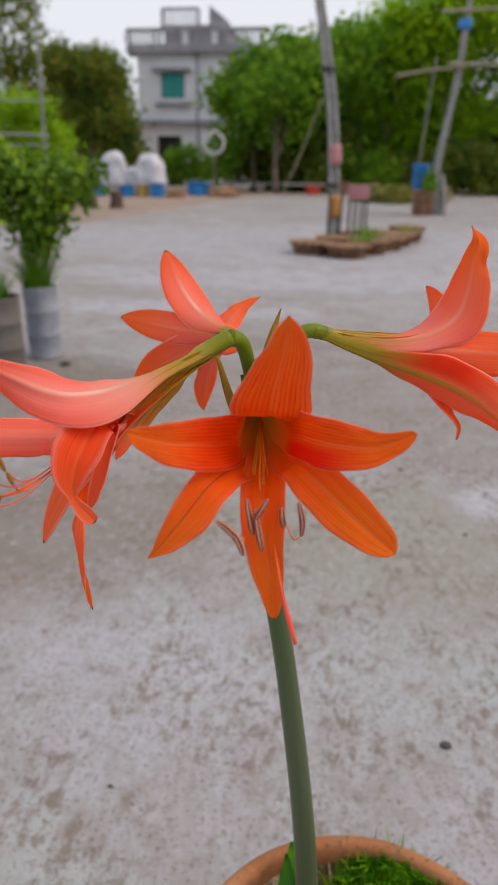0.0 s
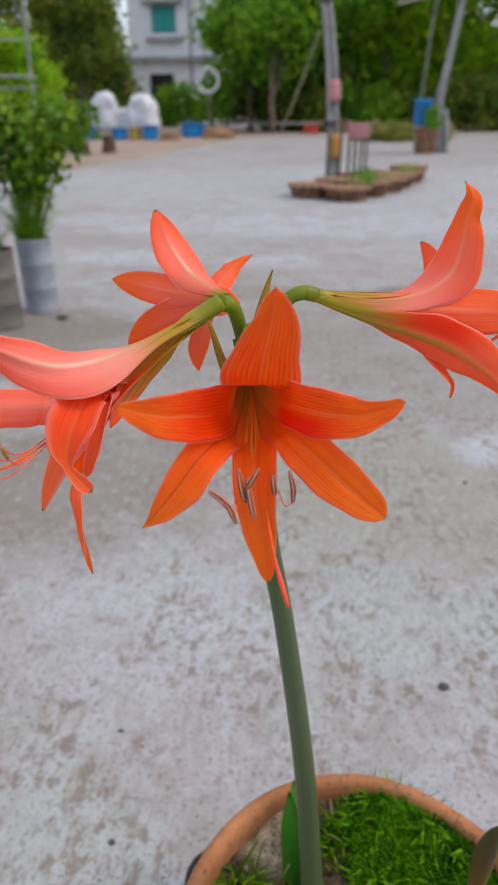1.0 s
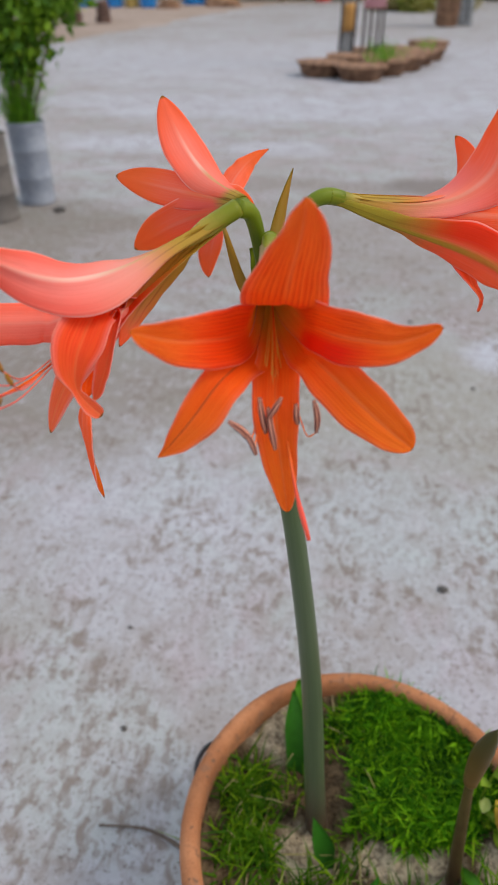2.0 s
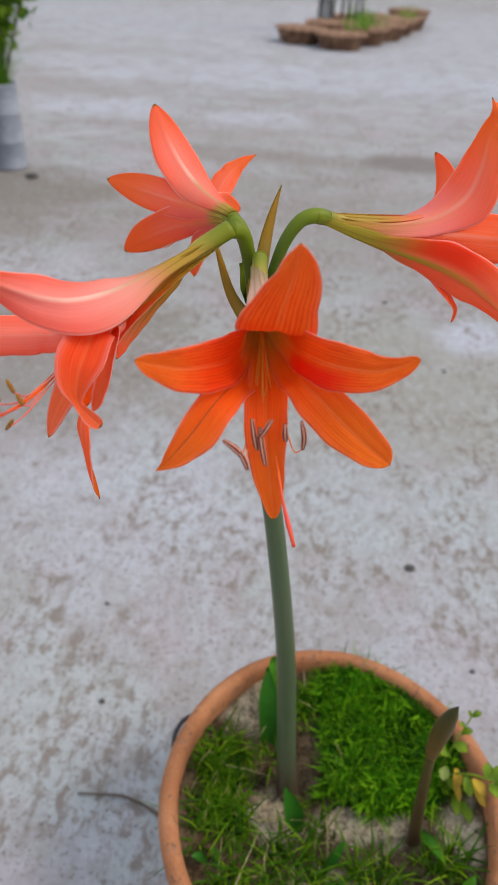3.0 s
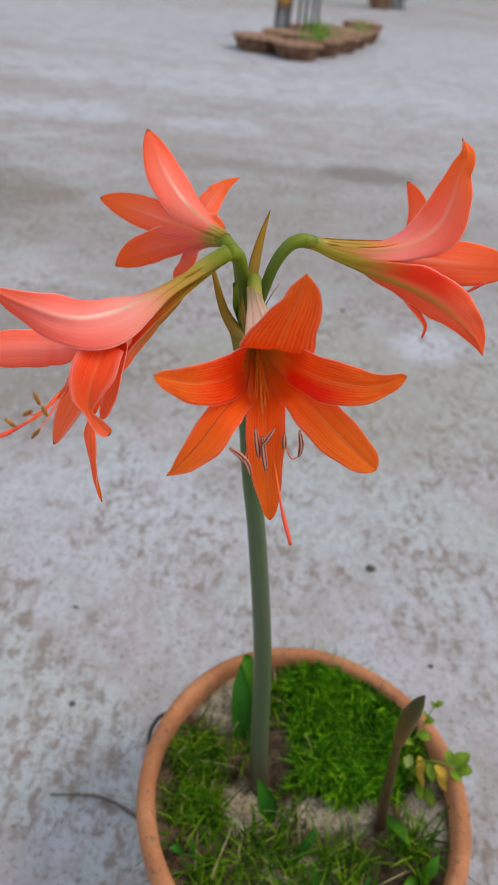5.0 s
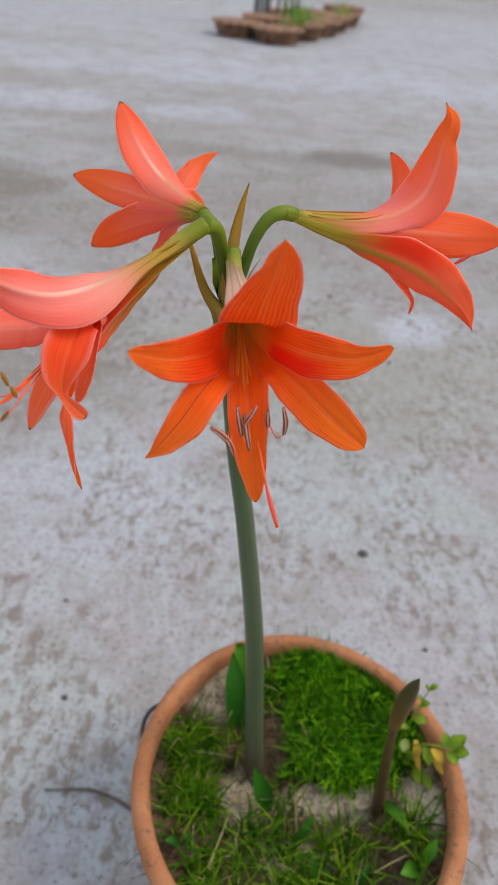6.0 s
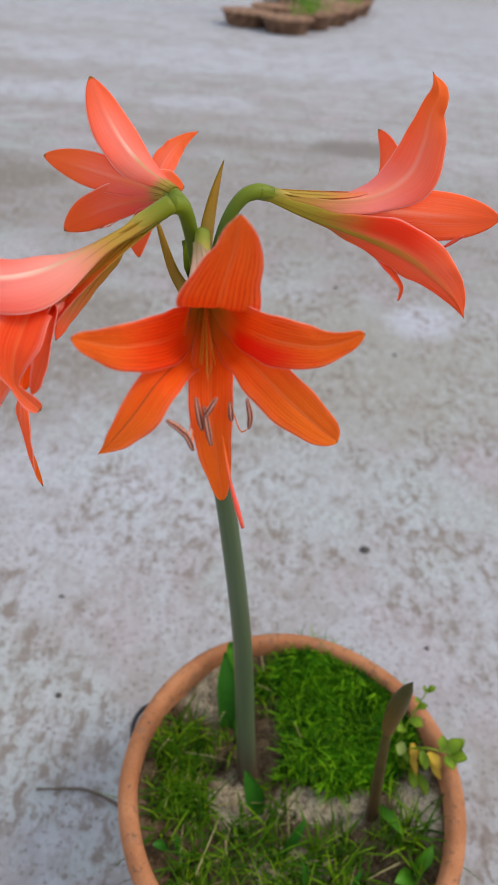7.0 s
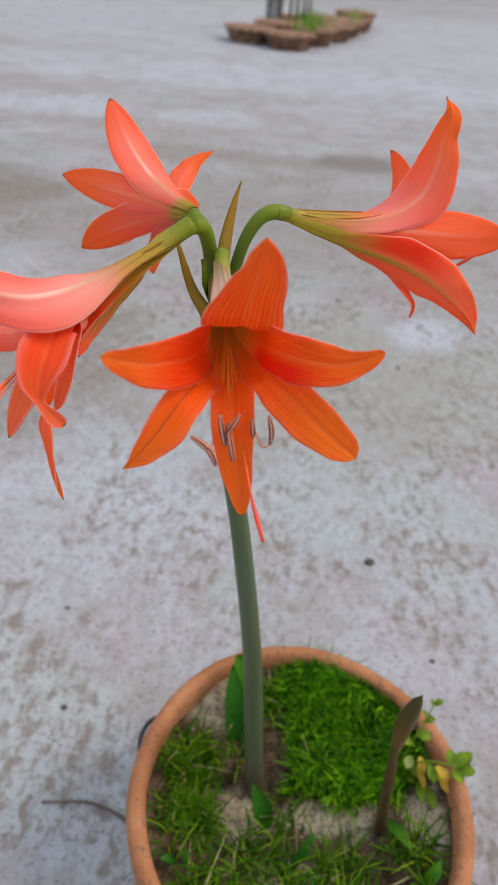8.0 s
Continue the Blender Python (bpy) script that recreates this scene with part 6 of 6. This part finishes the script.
# ---- the house ----
def build_house():
    x0, x1, y0, y1 = -12.6, -5.3, 42.0, 49.0
    house = thing("house", ((x0 + x1) / 2, y0, 0), "two-storey pale grey plastered house with a flat roof terrace", "house")
    wx0, wx1, wz0, wz1 = -11.25, -9.82, 4.72, 6.05
    gx0, gx1, gz0, gz1 = -11.55, -10.1, 0.0, 2.72
    # front wall in pieces round its openings
    zf = 3.4
    for lo, hi in (((x0, y0, 0), (gx0, y0 + 0.25, zf)), ((gx0, y0, gz1), (gx1, y0 + 0.25, zf)), ((gx1, y0, 0), (x1, y0 + 0.25, zf)),
                   ((x0, y0, zf), (wx0, y0 + 0.25, 7.0)), ((wx0, y0, zf), (wx1, y0 + 0.25, wz0)), ((wx0, y0, wz1), (wx1, y0 + 0.25, 7.0)), ((wx1, y0, zf), (x1, y0 + 0.25, 7.0))):
        part("wall", box(lo, hi), M_HOUSE, house, smooth=False)
    part("wall", box((x0, y0 + 0.25, 0), (x0 + 0.25, y1, 7.0)), M_HOUSE, house, smooth=False)
    part("wall", box((x1 - 0.25, y0 + 0.25, 0), (x1, y1, 7.0)), M_HOUSE, house, smooth=False)
    part("wall", box((x0 + 0.25, y1 - 0.25, 0), (x1 - 0.25, y1, 7.0)), M_HOUSE, house, smooth=False)
    part("floor_slab", box((x0 - 0.35, y0 - 0.35, 3.35), (x1 + 0.35, y0 - 0.002, 3.55)), M_HOUSETRIM, house, smooth=False)
    part("roof", box((x0 - 0.5, y0 - 0.5, 7.0), (x1 + 0.5, y1 + 0.3, 7.25)), M_HOUSETRIM, house, smooth=False)
    # parapet of posts and rails
    for lo, hi in (((x0 - 0.45, y0 - 0.45, 7.25), (x1 + 0.45, y0 - 0.3, 7.42)), ((x0 - 0.45, y0 - 0.47, 8.02), (x1 + 0.45, y0 - 0.28, 8.2))):
        part("parapet_rail", box(lo, hi), M_HOUSETRIM, house, smooth=False)
    for k in range(30):
        x = x0 - 0.4 + k * (x1 - x0 + 0.8) / 29
        big = k % 6 == 0
        w = 0.16 if big else 0.05
        part("baluster", box((x - w, y0 - 0.44, 7.42), (x + w, y0 - 0.31, 8.02)), M_HOUSE if big else M_HOUSETRIM, house, smooth=False)
    # stair room on the roof with its own terrace
    part("stair_room", box((-11.2, y0 + 1.0, 7.25), (-7.5, y0 + 5, 8.35)), M_HOUSETRIM, house, smooth=False)
    part("stair_roof", box((-11.4, y0 + 0.8, 8.35), (-7.3, y0 + 5.2, 8.55)), M_HOUSETRIM, house, smooth=False)
    part("parapet_rail", box((-11.3, y0 + 0.85, 9.3), (-9.1, y0 + 1.0, 9.42)), M_HOUSETRIM, house, smooth=False)
    for k in range(9):
        x = -11.25 + k * 0.262
        w = 0.09 if k in (0, 8) else 0.035
        part("baluster", box((x - w, y0 + 0.86, 8.55), (x + w, y0 + 0.99, 9.3)), M_HOUSETRIM, house, smooth=False)
    for k in range(8):
        part("gable_step", box((-8.5 + k * 0.14, y0 + 0.85, 8.55), (-8.36 + k * 0.14, y0 + 1.0, 9.45 - k * 0.105)), M_HOUSETRIM, house, smooth=False)
    # window with a hood and a sill
    # dark backing sheet stands for the shade behind the shutters
    win = part("window", box((wx0, y0 + 0.10, wz0), (wx1, y0 + 0.14, wz1)), M_INNER_SHADE, house, smooth=False)
    for lo, hi in (((wx0 + 0.06, y0 + 0.04, wz0 + 0.06), ((wx0 + wx1) / 2 - 0.015, y0 + 0.08, wz1 - 0.06)), (((wx0 + wx1) / 2 + 0.015, y0 + 0.04, wz0 + 0.06), (wx1 - 0.06, y0 + 0.08, wz1 - 0.06))):
        part("shutter", box(lo, hi), M_TEAL, win, "teal painted window shutter", smooth=False)
    for lo, hi in (((wx0, y0 + 0.02, wz0), (wx0 + 0.055, y0 + 0.095, wz1)), ((wx1 - 0.055, y0 + 0.02, wz0), (wx1, y0 + 0.095, wz1))):
        part("frame", box(lo, hi), M_HOUSETRIM, win, smooth=False)
    part("hood", box((wx0 - 0.42, y0 - 0.5, wz1 + 0.05), (wx1 + 0.42, y0 - 0.002, wz1 + 0.2)), M_HOUSETRIM, win, smooth=False)
    part("sill", box((wx0 - 0.3, y0 - 0.2, wz0 - 0.42), (wx1 + 0.3, y0 - 0.002, wz0 - 0.2)), M_HOUSETRIM, win, smooth=False)
    # flat dark panel closes the doorway in place of its inner shade
    part("doorway", box((gx0, y0 + 0.14, gz0), (gx1, y0 + 0.2, gz1)), M_INNER_SHADE, house, "dark open doorway", smooth=False)
    part("drain_pipe", tube([(-9.05, y0 - 0.09, 0.2), (-9.05, y0 - 0.09, 7.0)], [0.07, 0.07], 6, 10), M_HOUSETRIM, house)
    # lower wing
    wing = thing("garden_wall", (-6, 41, 0), "stained pale plaster garden wall before the house", "wall")
    part("wall_panel", box((-8.9, 41.0, 0), (-4.2, 41.2, 1.9)), M_HOUSE, wing, smooth=False)
    part("coping", box((-9.0, 40.95, 1.9), (-4.1, 41.25, 2.02)), M_HOUSETRIM, wing, smooth=False)


def build_yard_goods():
    # white sacks, drums and pots along the left edge of the yard
    for x, y, r, h in ((-8.85, 25.6, 0.46, 1.32), (-7.42, 25.6, 0.50, 1.26), (-8.10, 26.0, 0.52, 0.86)):
        bm = bmesh.new()
        bmesh.ops.create_icosphere(bm, subdivisions=4, radius=1.0)
        for v in bm.verts:
            p = Vector([math.copysign(abs(c) ** 0.62, c) for c in v.co])
            k = 1 + 0.34 * noise.noise(p * 1.7 + Vector((x, y, 0))) + 0.12 * noise.noise(p * 4.5) + 0.05 * noise.noise(Vector((p.x * 9, p.y * 9, p.z * 2)))
            z = 0.5 + 0.5 * max(-1.0, p.z * 1.12)
            v.co = Vector((x + p.x * r * k, y + p.y * r * 0.8 * k, max(0.0, z) * h * (0.9 + 0.15 * k)))
        whole("white_sack", bm, M_WHITE, (x, y, -0.03), "large bulging white sack standing on the earth", "sack", "sacks")
    for x, y, r, h, mat, lab in ((-9.02, 24.3, 0.25, 0.42, M_BLUE, "blue plastic drum half lying among yard goods"), (-7.99, 24.4, 0.27, 0.38, M_BLUE, "low blue plastic tub on the earth"), (-6.85, 24.4, 0.27, 0.46, M_BLUE, "blue plastic tub on the earth"),
                                 (-7.42, 24.5, 0.22, 0.40, M_OCHRE, "ochre plastic tub on the earth"), (-5.95, 26.8, 0.34, 0.5, M_BLUE, "blue plastic tub on the earth"), (-5.55, 27.0, 0.28, 0.42, M_BLUE, "blue plastic tub on the earth"),
                                 (-1.5, 29.0, 0.3, 0.4, M_RED, "red plastic tub near the trees"), (-8.45, 24.2, 0.27, 0.4, M_HOUSETRIM, "grey tub on the earth"), (-0.35, 30.6, 0.35, 0.55, M_TRAY, "brown clay jar near the trees")):
        d = thing("tub", (x, y, -0.03), lab, "tub", "tubs along the yard")
        part("tub_body", lathe([(0, 0), (r * 0.85, 0), (r * 0.9, 0.03), (r * 0.97, h * 0.5), (r, h * 0.95), (r * 1.06, h * 0.96), (r * 1.06, h), (r * 0.95, h), (r * 0.85, h * 0.3), (0, h * 0.28)], (x, y, -0.03), 24, wobble=0.02), mat, d)
    for x, y, h in ((-6.62, 17.0, 0.34), (-5.92, 17.0, 0.38)):
        whole("tree_stump", tube([(x, y, -0.05), (x + 0.02, y, h * 0.5), (x - 0.01, y, h)], [0.19, 0.15, 0.14], 8, 12, wobble=0.25, seed=int(h * 100)), M_STUMP, (x, y, -0.03), "short dark tree stump on the bare earth", "stump", "stumps")
    for x, y, r, lab in ((-6.1, 24.0, 0.35, "low heap of brown earth beside the tubs"), (-4.7, 25.6, 0.6, "low heap of brown brush beside the yard")):
        bm = bmesh.new()
        bmesh.ops.create_icosphere(bm, subdivisions=3, radius=1.0)
        for v in bm.verts:
            k = 1 + 0.4 * noise.noise(v.co * 1.9 + Vector((x, y, 3)))
            v.co = Vector((x + v.co.x * r * k, y + v.co.y * r * k, max(-0.04, v.co.z * 0.55 * r * k + 0.02)))
        whole("earth_heap", bm, M_TRAY, (x, y, -0.03), lab, "heap", "heaps")
    # white hoop hung on a stake
    hoop = thing("hoop_stand", (-5.72, 29.4, 0), "dull white hoop hung on a thin stake", "hoop")
    c = Vector((-5.72, 29.4, 1.95))
    ring = [c + Vector((0.42 * math.cos(a), 0, 0.42 * math.sin(a))) for a in np.linspace(0, 2 * math.pi, 25)]
    part("hoop", tube(ring, [0.05, 0.05], 48, 9, caps=False), M_HOOP, hoop)
    part("stake", tube([(-5.72, 29.5, -0.03), (-5.72, 29.5, 1.6)], [0.05, 0.04], 4, 7), M_BARK, hoop)
    # bamboo frame on the left
    rack = thing("plant_frame", (-3.80, 8.1, -0.03), "pale weathered bamboo plant frame on the bare earth", "plant frame")
    for kind, pts, r in (("post", [(-3.80, 8.1, -0.04), (-3.78, 8.1, 1.3), (-3.72, 8.1, 2.9)], 0.019), ("post", [(-5.3, 8.15, -0.04), (-5.3, 8.15, 1.9)], 0.019),
                         ("rail", [(-5.4, 8.08, 1.27), (-4.2, 8.06, 1.30), (-3.70, 8.06, 1.29)], 0.017), ("rail", [(-5.4, 8.1, 1.66), (-3.66, 8.06, 1.67)], 0.011), ("rail", [(-5.4, 8.1, 1.17), (-3.7, 8.06, 1.18)], 0.016)):
        part(kind, tube(pts, [r, r * 0.85], 14, 8, wobble=0.1), M_GREYWOOD, rack)
    # slanting bamboo before the wood
    whole("bamboo_pole", tube([(-2.75, 29.2, 0), (-1.9, 29.3, 2.0), (-1.3, 29.4, 3.6)], [0.03, 0.022], 14, 8, wobble=0.1), M_BAMBOO, (-2.75, 29.2, 0), "slanting dry bamboo pole leaning before the wood", "bamboo pole")
    for x, y, h in ((-2.9, 30.6, 0.35), (-3.6, 31.5, 0.3)):
        whole("low_fence", tube([(x, y, h), (x + 3, y + 0.2, h + 0.05), (x - 3.0, y, h)], [0.02, 0.02], 10, 6), M_HOUSETRIM, (x, y, h), "low grey fence rail at the yard's far edge", "fence rail", "fence rails")


def build_trees():
    T = build_tree
    # dark tree before the house and its neighbours on the left
    T("tree", (-11.2, 31, -0.03), [((-11.6, 31, 3.9), (1.6, 1.6, 1.8)), ((-10.5, 30.6, 3.0), (1.1, 1.3, 1.4)), ((-12.9, 31.4, 3.2), (1.5, 1.4, 1.6)), ((-10.7, 30.4, 4.7), (0.9, 1.0, 1.0)), ((-12.6, 31, 5.0), (1.0, 1.0, 0.8)), ((-10.2, 30.6, 1.9), (0.8, 0.9, 0.9))],
      0.16, 0.24, M_LEAF_DARK, 41, "dense dark green tree standing before the house", per_blob=90, leaves=26, spread=0.26)
    T("tree", (-17.6, 36, -0.03), [((-17.4, 36, 6.6), (2.6, 2.2, 2.4)), ((-19.4, 36, 5.4), (2.2, 2, 2.2)), ((-15.9, 36, 4.8), (2.0, 2, 1.8)), ((-18, 36, 9.2), (2.2, 2, 1.7))], 0.22, 0.3, M_LEAF_DARK, 42, "tall dark tree with thin gaps against the sky", per_blob=64, leaves=24, spread=0.42)
    T("tree", (-13.6, 37, -0.03), [((-13.6, 37, 4.4), (2.2, 2, 1.7)), ((-15.2, 37, 3.6), (1.8, 1.8, 1.7))], 0.2, 0.28, M_LEAF_DARK, 43, "dark green tree behind the plant frame", per_blob=80, leaves=24, spread=0.35)
    T("shrub", (-5.7, 12.0, -0.03), [((-5.75, 12, 1.86), (0.46, 0.5, 0.30)), ((-6.3, 12, 1.75), (0.5, 0.5, 0.45)), ((-5.5, 12.1, 1.42), (0.40, 0.5, 0.36)), ((-6.0, 12.0, 1.1), (0.6, 0.5, 0.4))], 0.05, 0.09, M_LEAF_LIME, 44, "bright yellow green shrub by the plant frame", "shrub", 70, 22, 0.10, "shrubs")
    T("shrub", (-7.4, 15.5, -0.03), [((-7.4, 15.5, 0.95), (0.8, 0.6, 0.55)), ((-6.75, 15.4, 0.72), (0.45, 0.5, 0.42)), ((-8.3, 15.6, 1.0), (0.7, 0.6, 0.6))], 0.05, 0.11, M_LEAF_MID, 45, "green leafy shrub at the edge of the bare earth", "shrub", 60, 22, 0.12, "shrubs")
    T("shrub", (-7.0, 30.2, -0.03), [((-7.0, 30.2, 1.3), (0.6, 0.6, 0.8)), ((-6.3, 30.2, 0.9), (0.6, 0.5, 0.6)), ((-7.7, 30.4, 1.1), (0.4, 0.5, 0.7)), ((-5.6, 31.0, 1.7), (0.8, 0.5, 1.1))], 0.06, 0.2, M_LEAF_MID, 46, "green shrub before the garden wall", "shrub", 40, 20, 0.2, "shrubs")
    # the wood on the right of the house
    T("tree", (-4.5, 33.5, -0.03), [((-4.6, 33.5, 4.9), (1.5, 1.5, 1.3)), ((-5.6, 33.4, 4.1), (1.1, 1.2, 0.9)), ((-3.3, 33.2, 4.2), (1.4, 1.4, 1.3)), ((-4.2, 33, 3.0), (1.3, 1.3, 1.0)), ((-2.9, 33.4, 5.7), (1.2, 1.2, 1.0))], 0.14, 0.3, M_LEAF_MID, 51, "broad leafy green tree beside the house", per_blob=66, leaves=24, spread=0.34, group="trees of the wood")
    woods = [(-1.2, 35.0, 7.2, M_LEAF_MID, 52), (1.7, 36.0, 8.8, M_LEAF_LIME, 53), (4.6, 35.5, 10.0, M_LEAF_LIME, 54), (7.6, 36.5, 12.8, M_LEAF_MID, 55), (10.8, 36, 13.2, M_LEAF_LIME, 56), (14.0, 37, 12.5, M_LEAF_MID, 57)]
    for x, y, h, mat, seed in woods:
        r = random.Random(seed)
        blobs = [((x, y, h * 0.74), (1.9, 1.8, h * 0.22))]
        for k in range(6):
            a = k * 1.05 + r.random()
            z = h * (0.28 + 0.11 * k)
            blobs.append(((x + 1.5 * math.cos(a), y + 1.2 * math.sin(a) - 0.4, z), (1.5 + 0.4 * r.random(), 1.4, h * 0.14)))
        T("tree", (x, y, -0.03), blobs, 0.17, 0.33, mat, seed, "tall leafy green tree at the edge of the wood", per_blob=52, leaves=24, spread=0.38, group="trees of the wood")
    # undergrowth that closes the wood below
    for x, y, h, mat, seed in ((-4.9, 34.6, 3.0, M_LEAF_DARK, 68), (-3.0, 35.0, 3.6, M_LEAF_DARK, 69), (-1.2, 34.0, 3.0, M_LEAF_DARK, 70), (-2.2, 33.2, 1.7, M_LEAF_DARK, 61), (0.4, 33.0, 1.9, M_LEAF_MID, 62), (2.9, 33.4, 1.7, M_LEAF_DARK, 63), (5.2, 33.0, 2.1, M_LEAF_DARK, 64), (7.8, 33.6, 2.0, M_LEAF_DARK, 65), (10.5, 34, 2.0, M_LEAF_DARK, 66), (13.5, 34, 2.0, M_LEAF_DARK, 67), (0.6, 38.5, 5.0, M_LEAF_DARK, 72), (3.6, 38.5, 5.6, M_LEAF_DARK, 73), (6.4, 38.8, 5.6, M_LEAF_DARK, 74), (9.4, 38.8, 5.6, M_LEAF_DARK, 75), (12.4, 38.8, 5.6, M_LEAF_DARK, 76)):
        T("shrub", (x, y, -0.03), [((x, y, h * 0.55), (1.5, 0.9, h * 0.5)), ((x + 0.9, y - 0.2, h * 0.45), (0.9, 0.8, h * 0.42)), ((x - 0.9, y + 0.1, h * 0.5), (0.9, 0.8, h * 0.45))], 0.06, 0.26, mat, seed, "dense dark green undergrowth at the edge of the wood", "shrub", 62, 22, 0.24, "undergrowth")
    # slim trunk in front of the wood, and a banana-like plant
    T("tree", (-3.2, 30.6, -0.03), [((-3.25, 30.8, 4.3), (1.2, 1.0, 1.0)), ((-2.4, 31.2, 3.8), (1.0, 0.8, 0.7)), ((-3.9, 30.9, 3.6), (0.8, 0.8, 0.8)), ((-2.0, 31.6, 4.8), (1.2, 0.9, 0.9)), ((-3.0, 31.4, 2.7), (1.3, 0.7, 0.5))], 0.13, 0.28, M_LEAF_MID, 58, "slim green tree with a bare pale trunk", per_blob=38, leaves=20, spread=0.42, group="trees of the wood")
    # far woods
    rng = np.random.default_rng(71)
    pts = []
    for k in range(46):
        x = -75 + k * 3.4
        pts.append(((x, 78 + 6 * math.sin(k * 1.7), 3.6 + 1.4 * math.sin(k * 2.3)), (3.2, 2.5, 3.4)))
    v, f = leaf_cloud(clumps(pts, 46, 22, 0.8, rng), 0.8, rng)
    v[:, 2] = np.maximum(v[:, 2], -0.03)
    tagged(cloud("far_wood", v, f, M_LEAF_DARK, at=(0, 78, 0)), "far dark green belt of trees behind the house", "wood", kind="stuff")


build_ground()
build_pot()
build_amaryllis()
build_bud_and_leaves()
build_house()
build_trees()
build_left_cans()
build_tray_island()
build_right_post()
build_yard_goods()
build_floor_litter()
build_grass()
